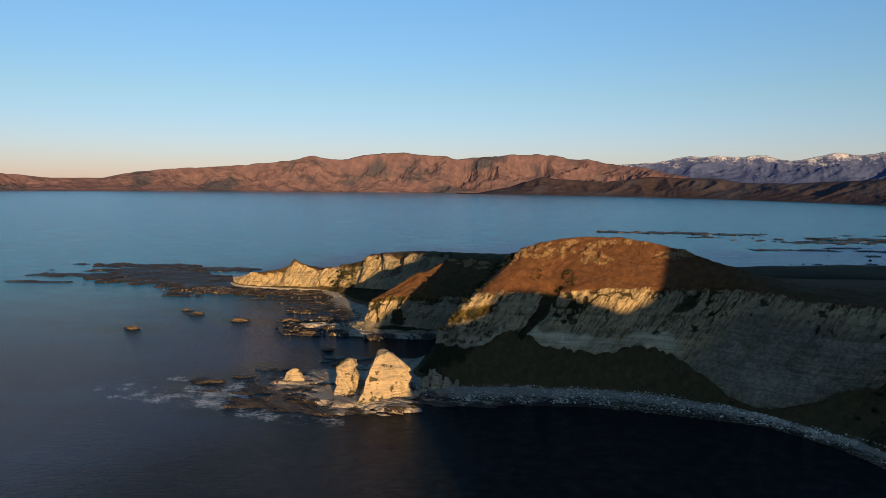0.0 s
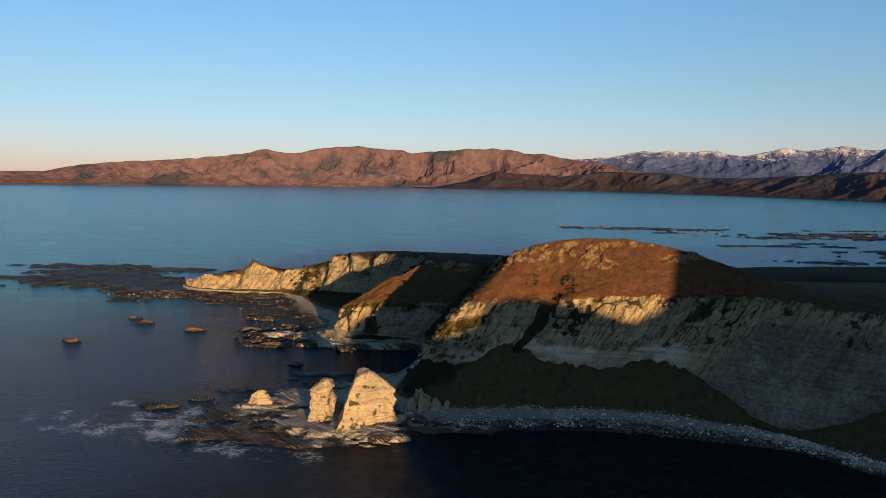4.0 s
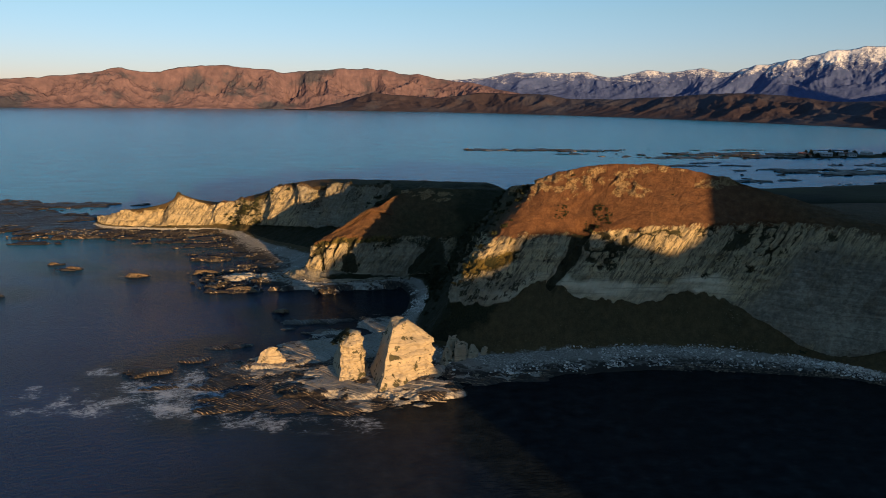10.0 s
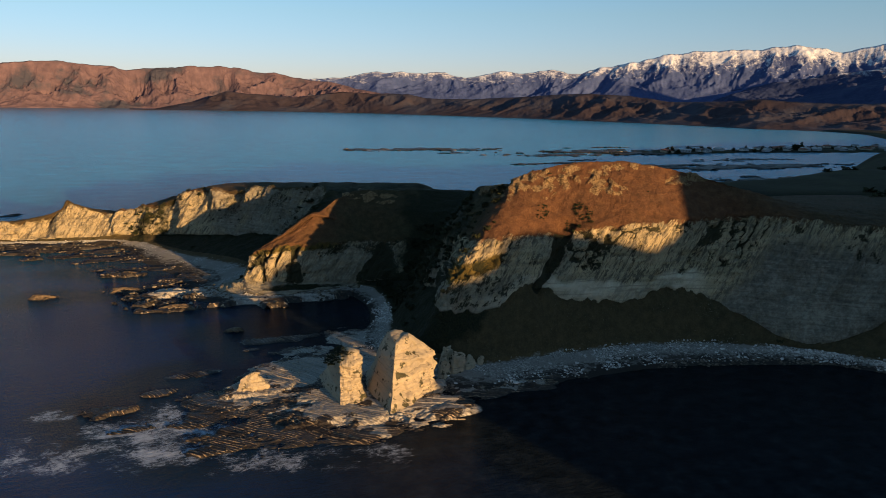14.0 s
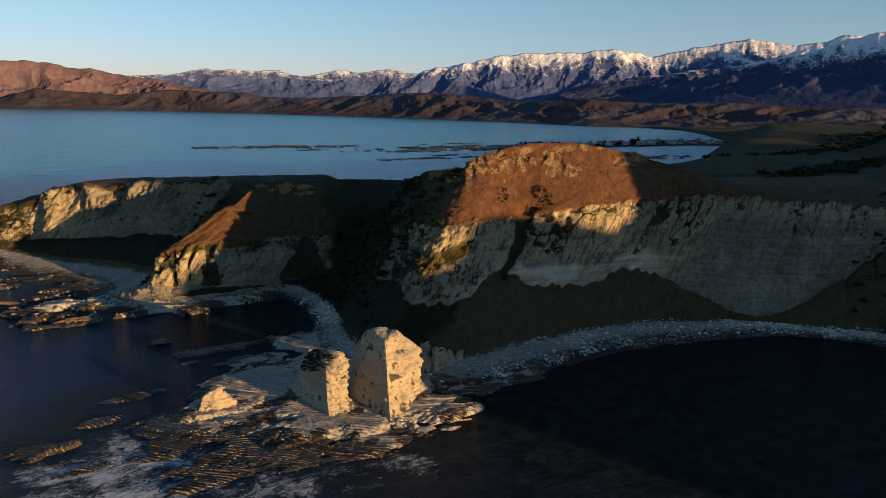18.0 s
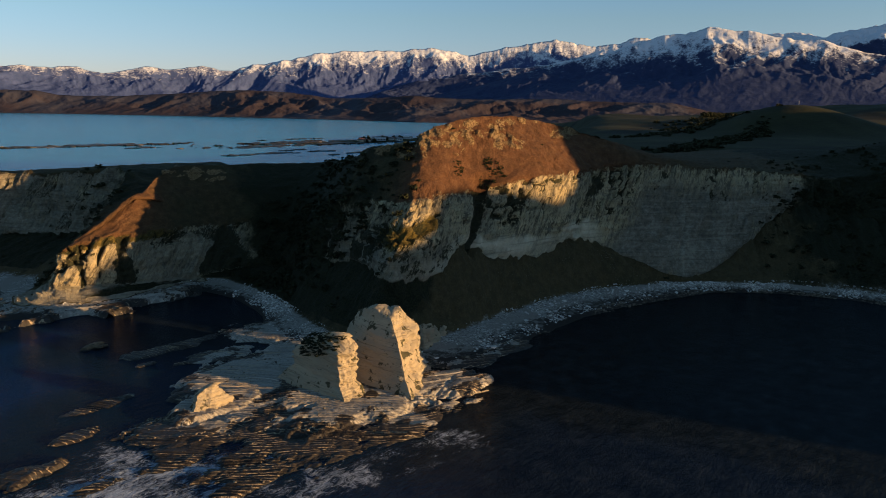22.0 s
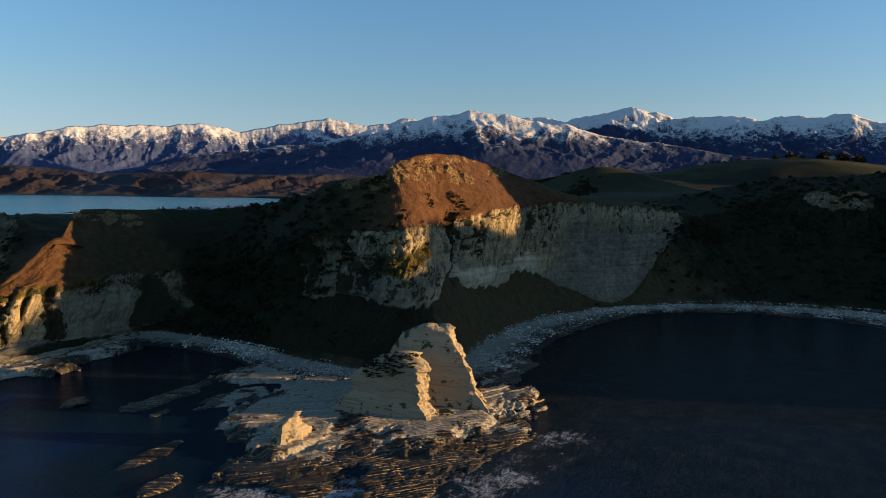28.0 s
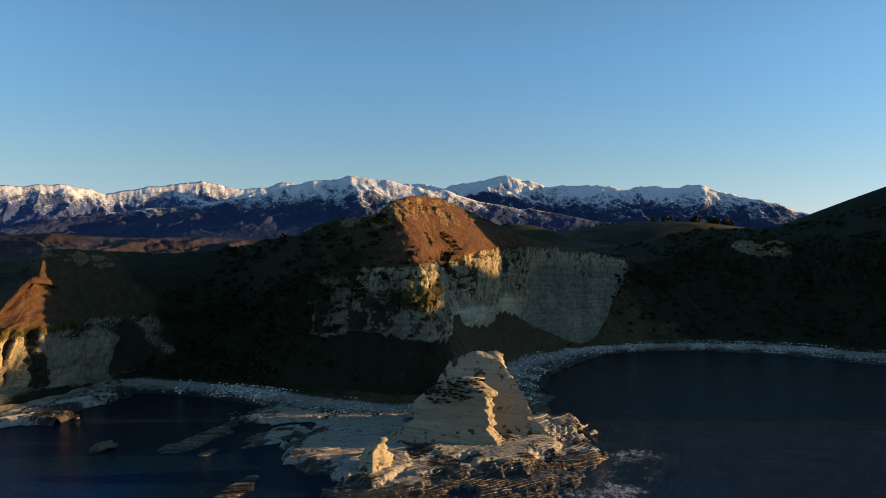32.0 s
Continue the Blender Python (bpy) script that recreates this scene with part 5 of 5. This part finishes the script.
MAT_RUBBLE = make_rubble()
for P_, base_, count_, size_ in ((NOSE_P, NOSE_BASE, 2200, 0.28), (SPUR_P, SPUR_BASE, 3200, 0.8)):
    pts = on_ledge(P_, base_, count_)
    scatter("rubble", pts, size_ * (0.3 + 1.0 * RNG.random(len(pts)) ** 3), ROCKS, 3, RNG, MAT_RUBBLE, 0.7, label="broken dark rocks strewn over the tidal ledges", category="rubble", kind="stuff")
wet = on_coast(5200, 0.35, 1.3, lambda z, sc, P: np.clip(0.35 + 0.9 * vnoise(P[:, 0] / 6, P[:, 1] / 6, 0, 29), 0, 1) * (P[:, 0] > -14) * (P[:, 1] < 240))
scatter("rubble", wet, 0.15 + 0.45 * RNG.random(len(wet)) ** 2, ROCKS, 3, RNG, MAT_RUBBLE, 0.7, label="dark wet stones along the edge of the bay", category="rubble", kind="stuff")
big = on_coast(900, 1.25, 2.02, lambda z, sc, P: 0.8 * ((P[:, 0] > -14) & (P[:, 0] < 125) & (P[:, 1] > 188) & (P[:, 1] < 245)))[:190]
ROCK_MESHES = [quads("boulder", v, f) for v, f in ROCKS]
for n, p in enumerate(big):
    o = obj("boulder", ROCK_MESHES[n % len(ROCK_MESHES)], MAT_BOULDER, label="pale rounded boulder on the pebble beach", category="boulder", group="boulders on the pebble beach")
    k = 0.26 + 0.5 * RNG.random() ** 3
    o.matrix_world = pose(p[0], p[1], p[2] + 0.15 * k, 0, 0, RNG.random() * 360) @ Matrix.Diagonal((k * 1.15, k, k * 0.8, 1))


# ---- trees and houses on the peninsula ----
def make_plain(name, colour, rough=0.7):
    g = Graph(name)
    n = g.noise(0.8, 4)
    dark = tuple(c * 0.75 for c in colour)
    return g.done(g.mix(n, dark, colour), rough, None, 0.3)


MAT_BARK = make_plain("bark", (0.09, 0.07, 0.05), 0.9)
MAT_WALLS = [make_plain("painted_wall_" + k, c) for k, c in (("white", (0.45, 0.44, 0.42)), ("cream", (0.34, 0.30, 0.23)), ("grey", (0.32, 0.33, 0.34)))]
MAT_ROOFS = [make_plain("roof_" + k, c) for k, c in (("grey", (0.16, 0.17, 0.18)), ("red", (0.22, 0.08, 0.05)), ("pale", (0.42, 0.42, 0.42)))]
MAT_PANE = make_plain("window_pane", (0.03, 0.035, 0.04), 0.15)
MAT_CONIFER = make_leaf()


def build_tree(height, spread, rng):
    """A shelter-belt tree: tapered trunk with limbs, and a ragged crown of leaf clumps."""
    root = tagged(new("tree"), label="dark evergreen tree on the farmland", category="tree", group="trees on the peninsula")
    bm = bmesh.new()
    bmesh.ops.create_cone(bm, segments=8, radius1=height * .035, radius2=height * .012, depth=height * .75, matrix=Matrix.Translation((0, 0, height * .375)))
    for k in range(6):
        q, z = k * 2.4, height * (0.25 + 0.08 * k)
        m = Matrix.Translation((0, 0, z)) @ Matrix.Rotation(q, 4, "Z") @ Matrix.Rotation(radians(65), 4, "Y") @ Matrix.Translation((0, 0, spread * .3))
        bmesh.ops.create_cone(bm, segments=5, radius1=height * .012, radius2=height * .004, depth=spread * .6, matrix=m)
    me = bpy.data.meshes.new("trunk")
    bm.to_mesh(me)
    bm.free()
    obj("trunk", me, MAT_BARK, root)
    vs = []
    for k in range(9):
        v = bush_shape(rng, 34)
        z = height * (0.22 + 0.08 * k)
        r = spread * 0.5 * (1.05 - 0.085 * k) * (0.8 + 0.4 * rng.random())
        q = rng.random() * 6.28
        vs.append(v * (r, r, r * 0.9) + (math.cos(q) * r * .35, math.sin(q) * r * .35, z - r * .2))
    v = np.concatenate(vs)
    obj("crown", quads("crown", v, np.arange(len(v)).reshape(-1, 4)), MAT_CONIFER, root)
    return root


def box(bm, x0, x1, y0, y1, z0, z1):
    bmesh.ops.create_cube(bm, size=1, matrix=Matrix.Translation(((x0 + x1) / 2, (y0 + y1) / 2, (z0 + z1) / 2)) @ Matrix.Diagonal((x1 - x0, y1 - y0, z1 - z0, 1)))


def mesh_of(name, fill):
    bm = bmesh.new()
    fill(bm)
    me = bpy.data.meshes.new(name)
    bm.to_mesh(me)
    bm.free()
    return me


def gable(w, d, z0, rise):
    def fill(bm):
        o = 0.5
        p = [bm.verts.new(q) for q in ((-w / 2 - o, -d / 2 - o, z0), (w / 2 + o, -d / 2 - o, z0), (w / 2 + o, 0, z0 + rise), (-w / 2 - o, 0, z0 + rise), (-w / 2 - o, d / 2 + o, z0), (w / 2 + o, d / 2 + o, z0))]
        for f in ((0, 1, 2, 3), (3, 2, 5, 4), (0, 3, 4), (1, 5, 2), (0, 4, 5, 1)):
            bm.faces.new([p[k] for k in f])
    return fill


def build_house(kind, w, d, h, label):
    root = tagged(new("house"), label=label, category="house", group="houses by the bay")
    obj("wall", mesh_of("wall", lambda bm: box(bm, -w / 2, w / 2, -d / 2, d / 2, 0, h)), MAT_WALLS[kind], root)
    obj("roof", mesh_of("roof", gable(w, d, h, 2.0)), MAT_ROOFS[kind], root)
    pane = mesh_of("window", lambda bm: box(bm, -.9, .9, -.06, .06, 0, 1.2))
    for k in (-1, 0, 1):
        o = obj("window", pane, MAT_PANE, root)
        o.location = (k * w * .3, -d / 2 - .03, h * .45)
    return root


TREES = [build_tree(11, 9, RNG), build_tree(9, 10, RNG), build_tree(14, 8, RNG)]
HOUSES = [build_house(0, 13, 8, 3.2, "white weatherboard house with a grey roof"), build_house(1, 11, 9, 3.0, "cream house with a red roof"), build_house(2, 15, 9, 3.6, "grey house with a pale roof")]


def spit_height(x, y):
    d = np.minimum(np.minimum(np.hypot((x - 720) / 190, (y - 1000) / 26), np.hypot((x - 930) / 170, (y - 1005) / 52)), np.hypot((x - 1130) / 190, (y - 1010) / 95))
    return -2 + 4.2 * smooth(d + 0.2 * fbm(x / 40, y / 40, 0, 3, seed=15), 1.2, 0.6)


def build_spit():
    X, Y = np.meshgrid(np.arange(500, 1340, 6.0), np.arange(880, 1130, 6.0))
    z = spit_height(X, Y)
    obj("town_spit", grid_mesh("town_spit", np.stack([X, Y, z], -1), keep=z[:-1, :-1] > -1.5), MAT_INLAND, label="low built-up spit of land in the bay", category="ground", kind="structure")


build_spit()
land_z = lambda x, y: max(float(inland_height(np.array([x]), np.array([y]))[0]), float(spit_height(np.array([x]), np.array([y]))[0]))  # noqa: E731


def plant(x, y, k, size):
    m = pose(x, y, land_z(x, y) - .2, 0, 0, RNG.random() * 360)
    o = copy_thing(TREES[k % 3], m)
    o.scale = (size,) * 3


for n in range(64):
    x = 640 + 520 * RNG.random()
    y = 985 + (x - 640) * 0.03 + RNG.normal() * (8 + (x - 640) * 0.05)
    z = land_z(x, y)
    if z < 1.2:
        continue
    copy_thing(HOUSES[int(RNG.integers(3))], pose(x, y, z - .1, 0, 0, RNG.choice([0, 20, -30, 70, 90])))
    if n % 2:
        plant(x + 10, y + 7, n, 0.5 + 0.3 * RNG.random())
for n in range(26):                       # along the spit's tip and the hill foot
    x = 600 + 480 * RNG.random()
    plant(x, 992 + RNG.normal() * 10, n, 0.45 + 0.25 * RNG.random())
for n in range(13):                       # clipped shelter belt behind the headland
    plant(676 + n * 3.6, 446 - n * 2.6, 1, 0.72)
for cx, cy, k, sp in ((1185, 222, 9, 14), (1150, 190, 5, 12), (1090, 130, 6, 22), (1040, 85, 5, 10), (1010, 60, 5, 14)):
    for n in range(k):
        plant(cx + RNG.normal() * sp * .6, cy + RNG.normal() * sp, n, 0.8 + 0.5 * RNG.random())
copy_thing(HOUSES[0], pose(1024, 72, land_z(1024, 72), 0, 0, 100))
for o in TREES:
    o.matrix_world = pose(930 + 8 * TREES.index(o), 1000, land_z(930, 1000) - .2)
for k, o in enumerate(HOUSES):
    o.matrix_world = pose(860 + 30 * k, 1004, land_z(860 + 30 * k, 1004) - .1)

post = obj("marker_post", mesh_of("marker_post", lambda bm: (box(bm, -.15, .15, -.15, .15, 0, 3.2), box(bm, -.5, .5, -.1, .1, 2.4, 2.65))), MAT_WALLS[0], label="pale marker post on top of a green knoll", category="post")
post.matrix_world = pose(468, 288, land_z(468, 288) - .1)

# bushes in the two gullies of the lit slope, and inland thickets
gully = on_coast(9000, 3.95, 5.4, lambda z, sc, P: 1.0 * (((np.hypot(P[:, 0] - 33.5, P[:, 2] - 42.4) < 2.6) | (np.hypot((P[:, 0] - 46.5) * 1.3, P[:, 2] - 42.2) < 3.4) | (np.hypot((P[:, 0] - 43) * 1.2, P[:, 2] - 38) < 2.6)) & (P[:, 1] < 265) & (P[:, 1] > 240)))
gully = gully[:110]
if len(gully):
    scatter("scrub", gully, 0.25 + 0.4 * RNG.random(len(gully)), BUSHES, 4, RNG, MAT_LEAF, 0.9, label="dark bushes in the gullies of the lit slope", category="scrub", kind="stuff")
tx = np.r_[RNG.normal(300, 55, 420), RNG.normal(420, 60, 160), RNG.normal(600, 60, 200)]
ty = np.r_[283 + 0.10 * (tx[:420] - 300) + RNG.normal(0, 5, 420), 345 - 0.2 * (tx[420:580] - 420) + RNG.normal(0, 7, 160), RNG.normal(400, 18, 200)]
tz = inland_height(tx, ty)
scatter("thicket", np.c_[tx, ty, tz][tz > 8], (1.2 + 2.0 * RNG.random(len(tx)))[tz > 8], BUSHES, 4, RNG, MAT_LEAF, 0.7, label="dark thickets on the land behind the headland", category="scrub", kind="stuff")
